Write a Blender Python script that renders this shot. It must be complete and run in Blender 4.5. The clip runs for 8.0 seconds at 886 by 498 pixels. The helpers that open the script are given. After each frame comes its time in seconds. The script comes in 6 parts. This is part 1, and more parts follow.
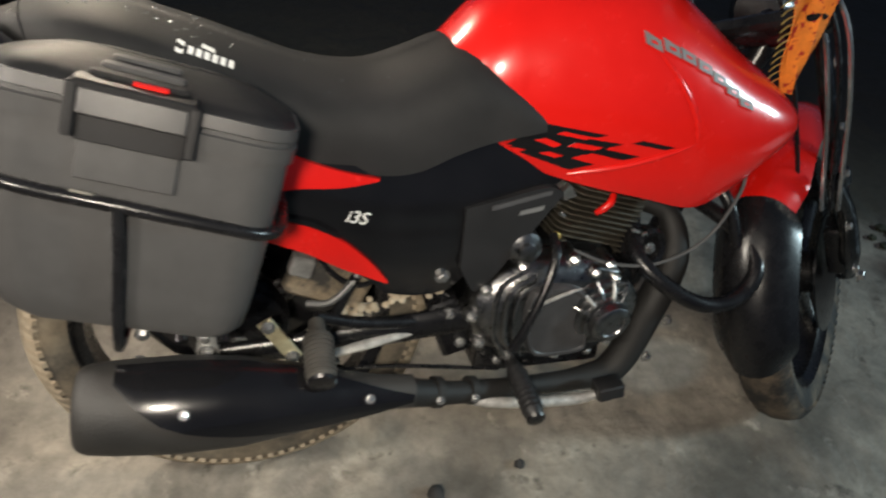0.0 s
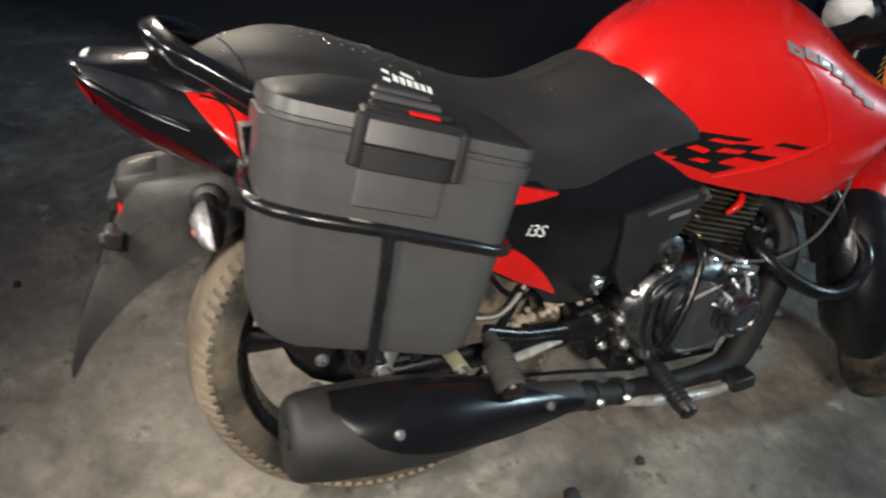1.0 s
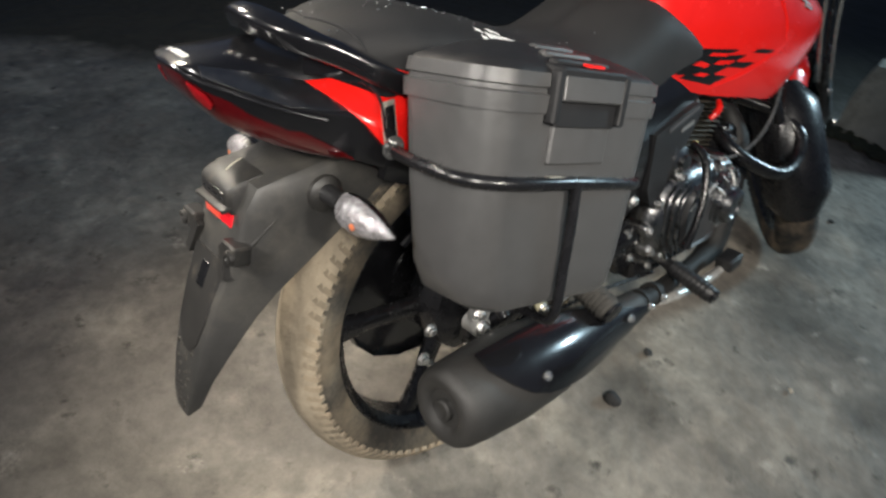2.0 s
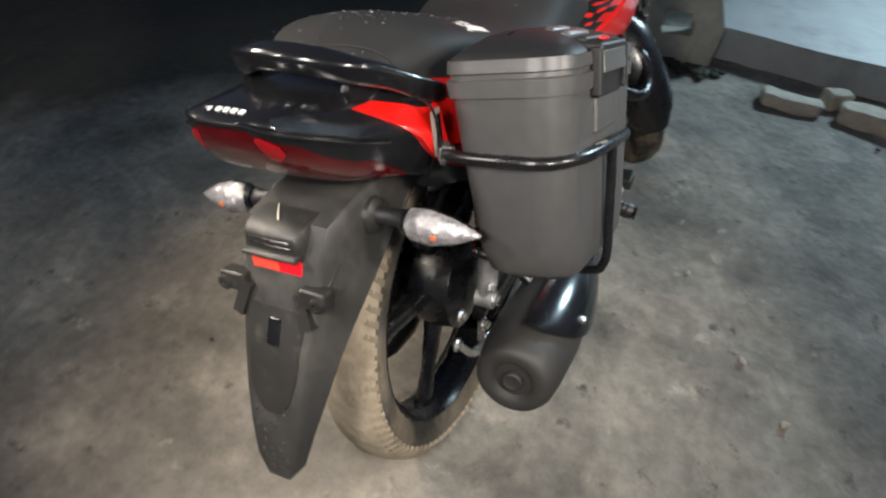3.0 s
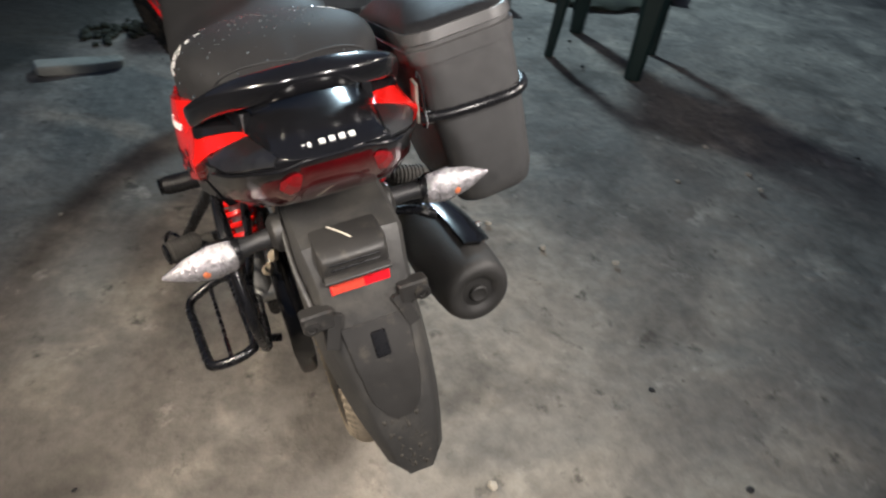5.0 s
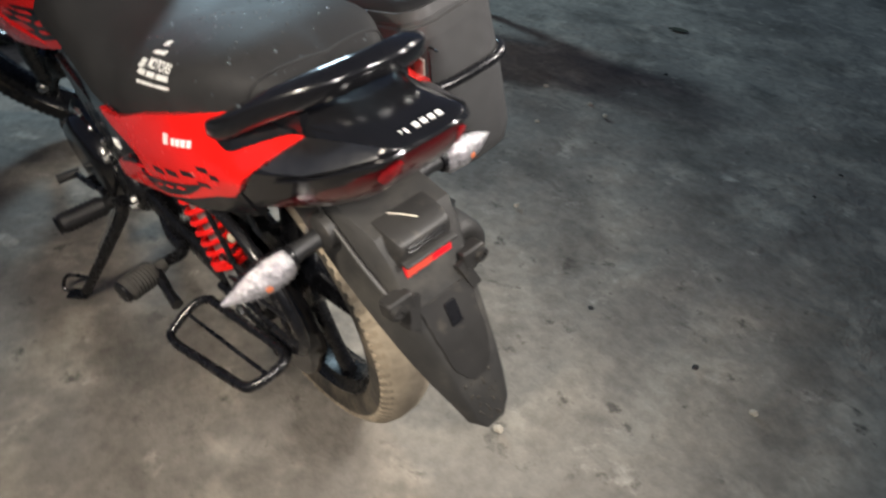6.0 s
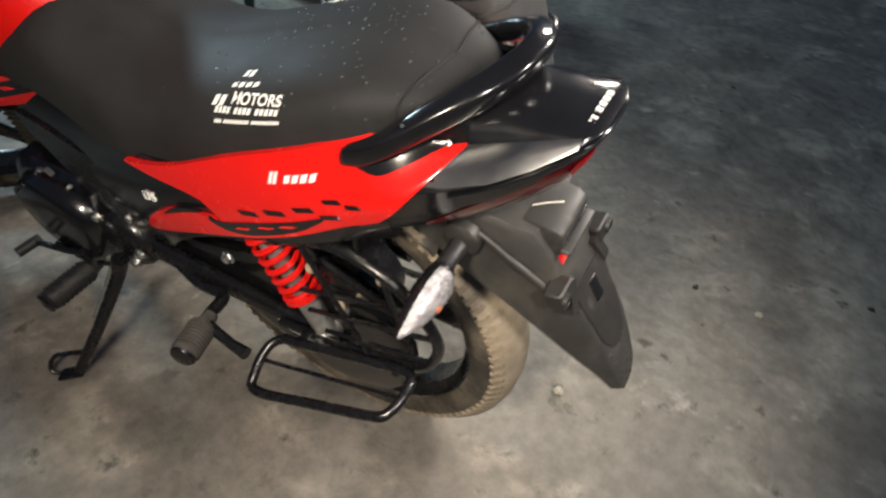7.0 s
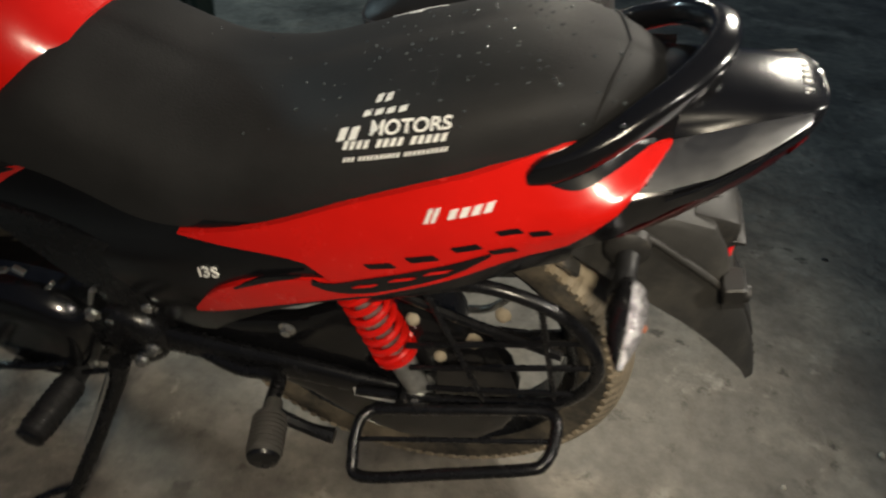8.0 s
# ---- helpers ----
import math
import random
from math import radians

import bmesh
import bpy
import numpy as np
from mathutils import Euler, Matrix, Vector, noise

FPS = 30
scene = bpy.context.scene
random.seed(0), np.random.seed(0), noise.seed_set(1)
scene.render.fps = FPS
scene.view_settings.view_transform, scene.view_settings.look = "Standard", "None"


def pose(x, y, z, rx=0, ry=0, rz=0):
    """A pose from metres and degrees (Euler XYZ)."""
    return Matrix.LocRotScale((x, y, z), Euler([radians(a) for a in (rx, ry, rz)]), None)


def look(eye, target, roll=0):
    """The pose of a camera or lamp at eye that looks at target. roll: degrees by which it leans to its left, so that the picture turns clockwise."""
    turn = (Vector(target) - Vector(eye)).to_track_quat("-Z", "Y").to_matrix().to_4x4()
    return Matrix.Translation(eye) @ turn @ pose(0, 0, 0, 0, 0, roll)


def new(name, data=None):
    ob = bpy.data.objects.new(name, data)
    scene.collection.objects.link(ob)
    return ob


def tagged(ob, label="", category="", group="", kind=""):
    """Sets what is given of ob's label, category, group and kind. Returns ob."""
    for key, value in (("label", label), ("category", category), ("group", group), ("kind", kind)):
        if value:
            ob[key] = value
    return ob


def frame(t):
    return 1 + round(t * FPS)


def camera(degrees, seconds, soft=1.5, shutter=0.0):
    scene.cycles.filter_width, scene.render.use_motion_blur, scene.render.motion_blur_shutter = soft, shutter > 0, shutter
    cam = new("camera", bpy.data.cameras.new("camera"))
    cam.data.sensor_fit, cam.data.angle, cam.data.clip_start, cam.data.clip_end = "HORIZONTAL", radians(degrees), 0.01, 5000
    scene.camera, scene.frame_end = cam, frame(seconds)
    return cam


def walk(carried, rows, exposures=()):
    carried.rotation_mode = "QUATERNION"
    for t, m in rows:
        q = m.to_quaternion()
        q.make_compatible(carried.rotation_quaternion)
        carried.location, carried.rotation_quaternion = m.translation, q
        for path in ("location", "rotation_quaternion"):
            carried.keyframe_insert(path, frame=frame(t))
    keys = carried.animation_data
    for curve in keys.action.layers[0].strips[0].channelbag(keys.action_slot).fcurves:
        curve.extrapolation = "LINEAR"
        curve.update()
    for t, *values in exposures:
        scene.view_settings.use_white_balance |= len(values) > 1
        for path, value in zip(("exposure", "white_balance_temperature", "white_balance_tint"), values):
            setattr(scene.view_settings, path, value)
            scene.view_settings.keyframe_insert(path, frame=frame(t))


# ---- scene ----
cam = camera(67.9, 8.0, soft=2.2, shutter=0.5)
PATH = [
    (0, (0.201, -0.708, 1.086), (0.721, 0.74, -0.192), 9.5),
    (0.5, (0.051, -0.691, 1.075), (0.636, 0.74, -0.194), 9.0),
    (1, (-0.096, -0.648, 1.067), (0.562, 0.788, -0.159), 8.7),
    (1.3, (-0.185, -0.597, 1.067), (0.523, 0.782, -0.197), 5.1),
    (1.5, (-0.265, -0.544, 1.058), (0.535, 0.746, -0.245), 5.5),
    (2, (-0.426, -0.472, 1.039), (0.676, 0.604, -0.237), 9.7),
    (2.2, (-0.498, -0.436, 1.043), (0.681, 0.526, -0.255), 9.7),
    (3.3, (-0.642, -0.161, 1.042), (0.867, 0.223, -0.213), 6.7),
    (3.5, (-0.667, -0.112, 1.043), (0.861, 0.143, -0.221), 6.5),
    (4, (-0.75, 0.023, 1.036), (0.795, -0.05, -0.233), 8.8),
    (4.5, (-0.748, 0.16, 1.016), (0.761, -0.276, -0.222), 10.7),
    (4.7, (-0.73, 0.21, 1.02), (0.76, -0.357, -0.187), 9.3),
    (5.8, (-0.631, 0.484, 0.999), (0.503, -0.629, -0.216), 9.3),
    (6, (-0.587, 0.522, 1.001), (0.49, -0.66, -0.201), 7.6),
    (6.5, (-0.457, 0.61, 1.025), (0.546, -0.65, -0.16), 5.3),
    (7, (-0.336, 0.688, 0.989), (0.391, -0.706, -0.247), 3.6),
    (7.5, (-0.198, 0.751, 0.966), (0.381, -0.746, -0.227), 2.5),
    (8, (-0.021, 0.735, 0.922), (0.300, -0.873, -0.222), 2.6),
]
walk(cam, [(t, look(eye, target, roll)) for t, eye, target, roll in PATH],
     [(0, 0.05, 6750, 11), (1.0, -0.03, 6400, 12), (1.5, 0.09, 6250, 10), (3.5, 0.18, 6350, 13), (4.5, 0.18, 6350, 15), (6.0, 0.18, 6250, 13), (7.0, 0.14, 6450, 13), (7.5, 0.06, 6600, 10), (8.0, -0.62, 6700, 8)])

# ---- light ----
world = bpy.data.worlds.new("night")
scene.world = world
world.use_nodes = True
world.node_tree.nodes["Background"].inputs["Color"].default_value = (0.42, 0.60, 1.0, 1)
world.node_tree.nodes["Background"].inputs["Strength"].default_value = 0.075


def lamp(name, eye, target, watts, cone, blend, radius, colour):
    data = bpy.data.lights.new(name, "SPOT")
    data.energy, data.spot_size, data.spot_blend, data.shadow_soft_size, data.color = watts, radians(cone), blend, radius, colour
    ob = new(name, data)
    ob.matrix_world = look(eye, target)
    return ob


# the porch light of the house, then five fixed lamps added for the one torch carried along the walk
lamp("porch_light", (5.2, -1.6, 2.6), (1.4, -1.9, 0.0), 580, 84, 0.8, 0.30, (0.64, 0.88, 0.97))
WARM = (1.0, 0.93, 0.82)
# all five burn at once; their places and aims are tuned for even brightness
lamp("torch_stand_in", (0.02, -0.96, 1.28), (0.56, 0.06, 0.44), 66, 78, 1.0, 0.07, (1.0, 0.92, 0.79))
lamp("torch_stand_in", (-0.55, -0.70, 1.27), (-0.04, 0.12, 0.46), 40, 84, 1.0, 0.07, WARM)
lamp("torch_stand_in", (-1.00, -0.02, 1.28), (0.10, -0.16, 0.46), 52, 88, 1.0, 0.07, WARM)
lamp("torch_stand_in", (-0.76, 0.74, 1.22), (-0.10, -0.12, 0.46), 38, 74, 1.0, 0.07, WARM)
lamp("torch_stand_in", (-0.16, 1.04, 1.16), (0.20, 0.18, 0.36), 62, 76, 1.0, 0.07, (1.0, 0.88, 0.69))


# ---- materials ----
def material(name, colour, rough=0.5, metal=0.0, vary=0.25, scale=14.0, bump=0.0, bump_scale=120.0, coat=0.0, second=None, mix_lo=0.5, mix_hi=0.65, big=3.0):
    """A surface with two sizes of variation; second is the colour of its stains or dust."""
    m = bpy.data.materials.new(name)
    m.use_nodes = True
    t = m.node_tree
    n, l = t.nodes, t.links
    p = n["Principled BSDF"]
    co = n.new("ShaderNodeTexCoord")
    a = n.new("ShaderNodeTexNoise")
    a.inputs["Scale"].default_value, a.inputs["Detail"].default_value, a.inputs["Roughness"].default_value = scale, 8, 0.65
    l.new(co.outputs["Object"], a.inputs["Vector"])
    ramp = n.new("ShaderNodeMapRange")
    ramp.inputs["From Min"].default_value, ramp.inputs["From Max"].default_value = 0.25, 0.75
    ramp.inputs["To Min"].default_value, ramp.inputs["To Max"].default_value = 1 - vary, 1 + vary
    l.new(a.outputs["Fac"], ramp.inputs["Value"])
    mul = n.new("ShaderNodeMix")
    mul.data_type, mul.blend_type = "RGBA", "MULTIPLY"
    mul.inputs[0].default_value = 1.0
    mul.inputs[6].default_value = (*colour, 1)
    l.new(ramp.outputs[0], mul.inputs[7])
    out = mul.outputs[2]
    if second:
        b = n.new("ShaderNodeTexNoise")
        b.inputs["Scale"].default_value, b.inputs["Detail"].default_value, b.inputs["Roughness"].default_value = big, 10, 0.7
        l.new(co.outputs["Object"], b.inputs["Vector"])
        r2 = n.new("ShaderNodeMapRange")
        r2.inputs["From Min"].default_value, r2.inputs["From Max"].default_value = mix_lo, mix_hi
        l.new(b.outputs["Fac"], r2.inputs["Value"])
        mx = n.new("ShaderNodeMix")
        mx.data_type = "RGBA"
        l.new(r2.outputs[0], mx.inputs[0])
        l.new(out, mx.inputs[6])
        mx.inputs[7].default_value = (*second, 1)
        out = mx.outputs[2]
    l.new(out, p.inputs["Base Color"])
    rr = n.new("ShaderNodeMapRange")
    rr.inputs["To Min"].default_value, rr.inputs["To Max"].default_value = max(0.02, rough - 0.10), min(1.0, rough + 0.10)
    l.new(a.outputs["Fac"], rr.inputs["Value"])
    l.new(rr.outputs[0], p.inputs["Roughness"])
    p.inputs["Metallic"].default_value = metal
    p.inputs["Coat Weight"].default_value = coat
    p.inputs["Coat Roughness"].default_value = 0.075
    if bump:
        c = n.new("ShaderNodeTexNoise")
        c.inputs["Scale"].default_value, c.inputs["Detail"].default_value = bump_scale, 6
        l.new(co.outputs["Object"], c.inputs["Vector"])
        bp = n.new("ShaderNodeBump")
        bp.inputs["Strength"].default_value, bp.inputs["Distance"].default_value = bump, 0.004
        l.new(c.outputs["Fac"], bp.inputs["Height"])
        l.new(bp.outputs["Normal"], p.inputs["Normal"])
    return m


RED = material("red_paint", (0.62, 0.009, 0.006), 0.25, vary=0.06, coat=0.55, scale=30)
BLACK = material("gloss_black_paint", (0.006, 0.006, 0.007), 0.20, vary=0.2, coat=0.35)
SATIN = material("satin_black_steel", (0.007, 0.007, 0.008), 0.27, vary=0.3, scale=40)
PLASTIC = material("black_plastic", (0.014, 0.014, 0.015), 0.46, vary=0.25, bump=0.15, bump_scale=500)
DUSTY = material("dusty_black_plastic", (0.020, 0.019, 0.018), 0.46, vary=0.3, bump=0.06, bump_scale=400, second=(0.085, 0.075, 0.060), mix_lo=0.56, mix_hi=0.80, big=38)
MUDDY = material("mud-caked_plastic", (0.035, 0.033, 0.030), 0.8, vary=0.3, bump=0.5, second=(0.22, 0.175, 0.12), mix_lo=0.42, mix_hi=0.55, big=14)
BOX = material("grey_pannier_plastic", (0.052, 0.0515, 0.052), 0.34, vary=0.10, bump=0.12, bump_scale=900, scale=60)
LIDTOP = material("charcoal_lid_plastic", (0.012, 0.012, 0.013), 0.50, vary=0.15, bump=0.12, bump_scale=900, scale=60)
VINYL = material("black_seat_vinyl", (0.0200, 0.0200, 0.0208), 0.62, vary=0.2, bump=0.10, bump_scale=380)
VINYL.node_tree.nodes["Principled BSDF"].inputs["Specular IOR Level"].default_value = 0.14
LIDTOP.node_tree.nodes["Principled BSDF"].inputs["Specular IOR Level"].default_value = 0.25
FLAP = material("mud-stained_black_plastic", (0.034, 0.033, 0.0315), 0.44, vary=0.3, bump=0.10, bump_scale=220, second=(0.064, 0.060, 0.053), mix_lo=0.46, mix_hi=0.66, big=13)
CHROME = material("polished_metal", (0.56, 0.56, 0.55), 0.22, metal=0.90, vary=0.2, scale=50)
ALU = material("cast_aluminium", (0.40, 0.40, 0.39), 0.36, metal=0.72, vary=0.35, scale=60, bump=0.2)
FIN = material("dusty_cast_fins", (0.060, 0.053, 0.040), 0.55, metal=0.35, vary=0.4, scale=40, bump=0.2)
DARKALU = material("grey_painted_casing", (0.10, 0.10, 0.105), 0.40, metal=0.4, vary=0.25, scale=30)
PIPE = material("matt_black_exhaust", (0.024, 0.023, 0.022), 0.58, vary=0.3, bump=0.2, bump_scale=300)
TYRE = material("tyre_rubber", (0.042, 0.038, 0.032), 0.8, vary=0.3, second=(0.19, 0.155, 0.110), mix_lo=0.42, mix_hi=0.66, big=9, bump=0.3)
MUD = material("dry_mud_on_tread", (0.36, 0.30, 0.22), 0.9, vary=0.30, bump=0.8, bump_scale=60, scale=25, second=(0.17, 0.14, 0.105), mix_lo=0.58, mix_hi=0.72, big=16)
LUG = material("mud-smeared_lugs", (0.20, 0.168, 0.122), 0.85, vary=0.4, scale=30, second=(0.31, 0.25, 0.175), mix_lo=0.40, mix_hi=0.60, big=11, bump=0.4)
SILVER = material("shoulder_sheen_grey", (0.20, 0.20, 0.205), 0.34, metal=1.0, coat=0.5, vary=0.06, scale=120)
WHITE = material("white_print", (0.80, 0.80, 0.78), 0.5, vary=0.05)
GREYPRINT = material("grey_print", (0.33, 0.33, 0.33), 0.3, metal=0.6, vary=0.1)
REDLENS = material("red_lens", (0.050, 0.0014, 0.0022), 0.12, vary=0.4, coat=1.0, scale=50)
BADGE = material("dull_grey_badge", (0.15, 0.15, 0.155), 0.45, vary=0.2, scale=80)
CASING = material("dark_cast_casing", (0.085, 0.085, 0.09), 0.20, metal=0.95, vary=0.5, scale=45, bump=0.35, bump_scale=80)
PEG = material("dusty_grey_rubber", (0.050, 0.047, 0.042), 0.8, vary=0.3, scale=60)
PLATE = material("dull_bracket_steel", (0.30, 0.28, 0.24), 0.45, metal=0.3, vary=0.35, scale=70)
REFLEX = material("reflex_glint_red", (0.20, 0.0035, 0.006), 0.30, vary=0.25, coat=0.3, scale=200)
CAST = material("scuffed_cast_casing", (0.24, 0.24, 0.242), 0.29, metal=1.0, vary=0.4, scale=60, bump=0.25, bump_scale=120)
SCUFFED = material("scuffed_bright_metal", (0.62, 0.61, 0.58), 0.34, metal=0.55, vary=0.45, scale=70, bump=0.3, bump_scale=150)
HEADER = material("black_header_pipe", (0.008, 0.0076, 0.0072), 0.66, vary=0.3, bump=0.2, bump_scale=300)
COVERPLATE = material("dark_cover_plate", (0.040, 0.040, 0.042), 0.42, vary=0.3, scale=30, bump=0.1)
SPECK = material("damp_mud_speck", (0.038, 0.034, 0.028), 0.6, vary=0.4, scale=90)
DROP = material("water_drop", (0.06, 0.068, 0.072), 0.12, vary=0.3, coat=1.0)
GLOW = material("orange-red_return", (0.78, 0.075, 0.045), 0.30, vary=0.25, coat=0.2, scale=200)
CABLE = material("dark_grey_sheath", (0.085, 0.085, 0.085), 0.40, vary=0.2)
PALE = material("pale_dry_straw", (0.62, 0.58, 0.48), 0.7, vary=0.15)
STRAP = material("dull_yellow_plating", (0.36, 0.33, 0.22), 0.45, metal=0.35, vary=0.3, scale=60)
FRONTTYRE = material("dark_tyre_rubber", (0.018, 0.017, 0.016), 0.75, vary=0.3, second=(0.17, 0.13, 0.09), mix_lo=0.46, mix_hi=0.66, big=12, bump=0.3)
REFLECTOR = material("red_reflector", (0.80, 0.012, 0.022), 0.30, vary=0.25, coat=0.2, scale=200)
AMBER = material("amber_bulb", (0.42, 0.12, 0.05), 0.3, vary=0.1)
LENS = material("clear_ribbed_lens", (0.37, 0.355, 0.37), 0.15, metal=0.55, vary=0.5, scale=120, bump=1.0, bump_scale=150)
CLOTH = material("orange_printed_cloth", (0.72, 0.20, 0.02), 0.8, vary=0.25, scale=50, second=(0.35, 0.02, 0.01), mix_lo=0.55, mix_hi=0.58, big=70)
GOLD = material("gold_fringe", (0.70, 0.48, 0.15), 0.35, metal=0.8, vary=0.3, scale=100)
CHAIR = material("dark_green_plastic", (0.006, 0.022, 0.020), 0.45, vary=0.2)
CONCRETE = material("old_concrete", (0.42, 0.41, 0.35), 0.9, vary=0.3, scale=9, bump=0.6, bump_scale=60, second=(0.12, 0.12, 0.10), mix_lo=0.5, mix_hi=0.7, big=4)
PORCH = material("smooth_cement_plinth", (0.34, 0.35, 0.35), 0.55, vary=0.2, scale=5, bump=0.2, second=(0.18, 0.18, 0.18), big=2)
BRICK = material("worn_brick", (0.43, 0.39, 0.32), 0.9, vary=0.3, scale=20, bump=0.6)
EARTH = material("dark_soil", (0.035, 0.04, 0.025), 0.95, vary=0.5, scale=12, bump=0.8, bump_scale=30)
CRUMB = material("pale_mortar", (0.46, 0.45, 0.41), 0.9, vary=0.3, scale=30)
STONE = material("dark_stone", (0.03, 0.03, 0.03), 0.85, vary=0.3, bump=0.5)


def ground_material():
    m = bpy.data.materials.new("trodden_cement_yard")
    m.use_nodes = True
    n, l = m.node_tree.nodes, m.node_tree.links
    p = n["Principled BSDF"]
    co = n.new("ShaderNodeTexCoord")

    def tex(scale, detail, rough=0.6, lo=0.3, hi=0.7, distort=0.0):
        a = n.new("ShaderNodeTexNoise")
        a.inputs["Scale"].default_value, a.inputs["Detail"].default_value = scale, detail
        a.inputs["Roughness"].default_value, a.inputs["Distortion"].default_value = rough, distort
        l.new(co.outputs["Object"], a.inputs["Vector"])
        r = n.new("ShaderNodeMapRange")
        r.inputs["From Min"].default_value, r.inputs["From Max"].default_value = lo, hi
        l.new(a.outputs["Fac"], r.inputs["Value"])
        return r.outputs[0], a.outputs["Fac"]

    def mix(fac, a, b):
        x = n.new("ShaderNodeMix")
        x.data_type = "RGBA"
        l.new(fac, x.inputs[0])
        for s, v in ((6, a), (7, b)):
            if isinstance(v, tuple):
                x.inputs[s].default_value = (*v, 1)
            else:
                l.new(v, x.inputs[s])
        return x.outputs[2]

    base = mix(tex(0.9, 4, 0.5, 0.40, 0.60)[0], (0.160, 0.145, 0.126), (0.232, 0.212, 0.180))
    pale = mix(tex(4.2, 6, 0.58, 0.50, 0.68, 0.15)[0], base, (0.330, 0.300, 0.250))
    dark = mix(tex(2.6, 7, 0.60, 0.50, 0.66, 0.2)[0], pale, (0.108, 0.098, 0.083))
    grit, raw = tex(30, 6, 0.65, 0.25, 0.75)
    both = mix(tex(17, 7, 0.62, 0.60, 0.70)[0], dark, (0.095, 0.086, 0.072))
    both = mix(tex(9, 7, 0.62, 0.62, 0.72, 0.2)[0], both, (0.38, 0.35, 0.30))
    # colour drops to a dark brown past a ragged slanting line
    sep = n.new("ShaderNodeSeparateXYZ")
    l.new(co.outputs["Object"], sep.inputs[0])
    add = n.new("ShaderNodeMath")
    add.operation = "MULTIPLY_ADD"
    l.new(sep.outputs[1], add.inputs[0])
    add.inputs[1].default_value = 1.5
    l.new(sep.outputs[0], add.inputs[2])
    ragged = n.new("ShaderNodeMath")
    l.new(add.outputs[0], ragged.inputs[0])
    l.new(tex(3.0, 6, 0.6, 0.0, 1.0)[0], ragged.inputs[1])
    far_tone = n.new("ShaderNodeMapRange")
    far_tone.inputs["From Min"].default_value, far_tone.inputs["From Max"].default_value = 3.10, 3.45
    l.new(ragged.outputs[0], far_tone.inputs["Value"])
    both = mix(far_tone.outputs[0], both, (0.046, 0.043, 0.032))
    mul = n.new("ShaderNodeMix")
    mul.data_type, mul.blend_type = "RGBA", "OVERLAY"
    mul.inputs[0].default_value = 0.30
    l.new(both, mul.inputs[6])
    l.new(grit, mul.inputs[7])
    l.new(mul.outputs[2], p.inputs["Base Color"])
    p.inputs["Roughness"].default_value = 0.82
    b1 = n.new("ShaderNodeBump")
    b1.inputs["Strength"].default_value, b1.inputs["Distance"].default_value = 0.45, 0.010
    l.new(raw, b1.inputs["Height"])
    b2 = n.new("ShaderNodeBump")
    b2.inputs["Strength"].default_value, b2.inputs["Distance"].default_value = 0.30, 0.022
    l.new(tex(7, 5, 0.55, 0.42, 0.72, 0.3)[0], b2.inputs["Height"])
    l.new(b1.outputs["Normal"], b2.inputs["Normal"])
    l.new(b2.outputs["Normal"], p.inputs["Normal"])
    return m


GROUND = ground_material()


# ---- mesh tools ----
def part(name, bm, mat, parent=None, label="", m=None, smooth=True, bevel=0.0):
    """Links a bmesh as one mesh object under a thing or a part; m moves it first."""
    if m is not None:
        bm.transform(m)
    bmesh.ops.recalc_face_normals(bm, faces=bm.faces)
    me = bpy.data.meshes.new(name)
    bm.to_mesh(me)
    bm.free()
    me.materials.append(mat)
    if smooth:
        me.shade_smooth()
        me.set_sharp_from_angle(angle=radians(38))
    ob = new(name, me)
    if parent is not None:
        ob.parent = parent
    if bevel:
        mod = ob.modifiers.new("bevel", "BEVEL")
        mod.width, mod.segments, mod.limit_method = bevel, 2, "ANGLE"
    if label:
        ob["label"] = label
    return ob


def V(*a):
    return Vector(a)


def curve(pts, steps=6, closed=False):
    """Points of a smooth line through pts."""
    pts = [Vector(p) for p in pts]
    if len(pts) < 3 and not closed:
        return pts
    out, n = [], len(pts)
    for i in range(n if closed else n - 1):
        p1, p2 = pts[i], pts[(i + 1) % n]
        p0 = pts[i - 1] if closed or i else p1 * 2 - p2
        p3 = pts[(i + 2) % n] if closed or i + 2 < n else p2 * 2 - p1
        for k in range(steps):
            t = k / steps
            out.append(0.5 * (2 * p1 + (p2 - p0) * t + (2 * p0 - 5 * p1 + 4 * p2 - p3) * t * t + (3 * p1 - p0 - 3 * p2 + p3) * t ** 3))
    if not closed:
        out.append(pts[-1])
    return out


def loft(bm, rings, cap=True, closed=False):
    vs = [[bm.verts.new(p) for p in r] for r in rings]
    n = len(vs[0])
    for i in range(len(vs) if closed else len(vs) - 1):
        a, b = vs[i], vs[(i + 1) % len(vs)]
        for k in range(n):
            bm.faces.new((a[k], a[(k + 1) % n], b[(k + 1) % n], b[k]))
    if cap and not closed:
        bm.faces.new(vs[0][::-1])
        bm.faces.new(vs[-1])
    return bm


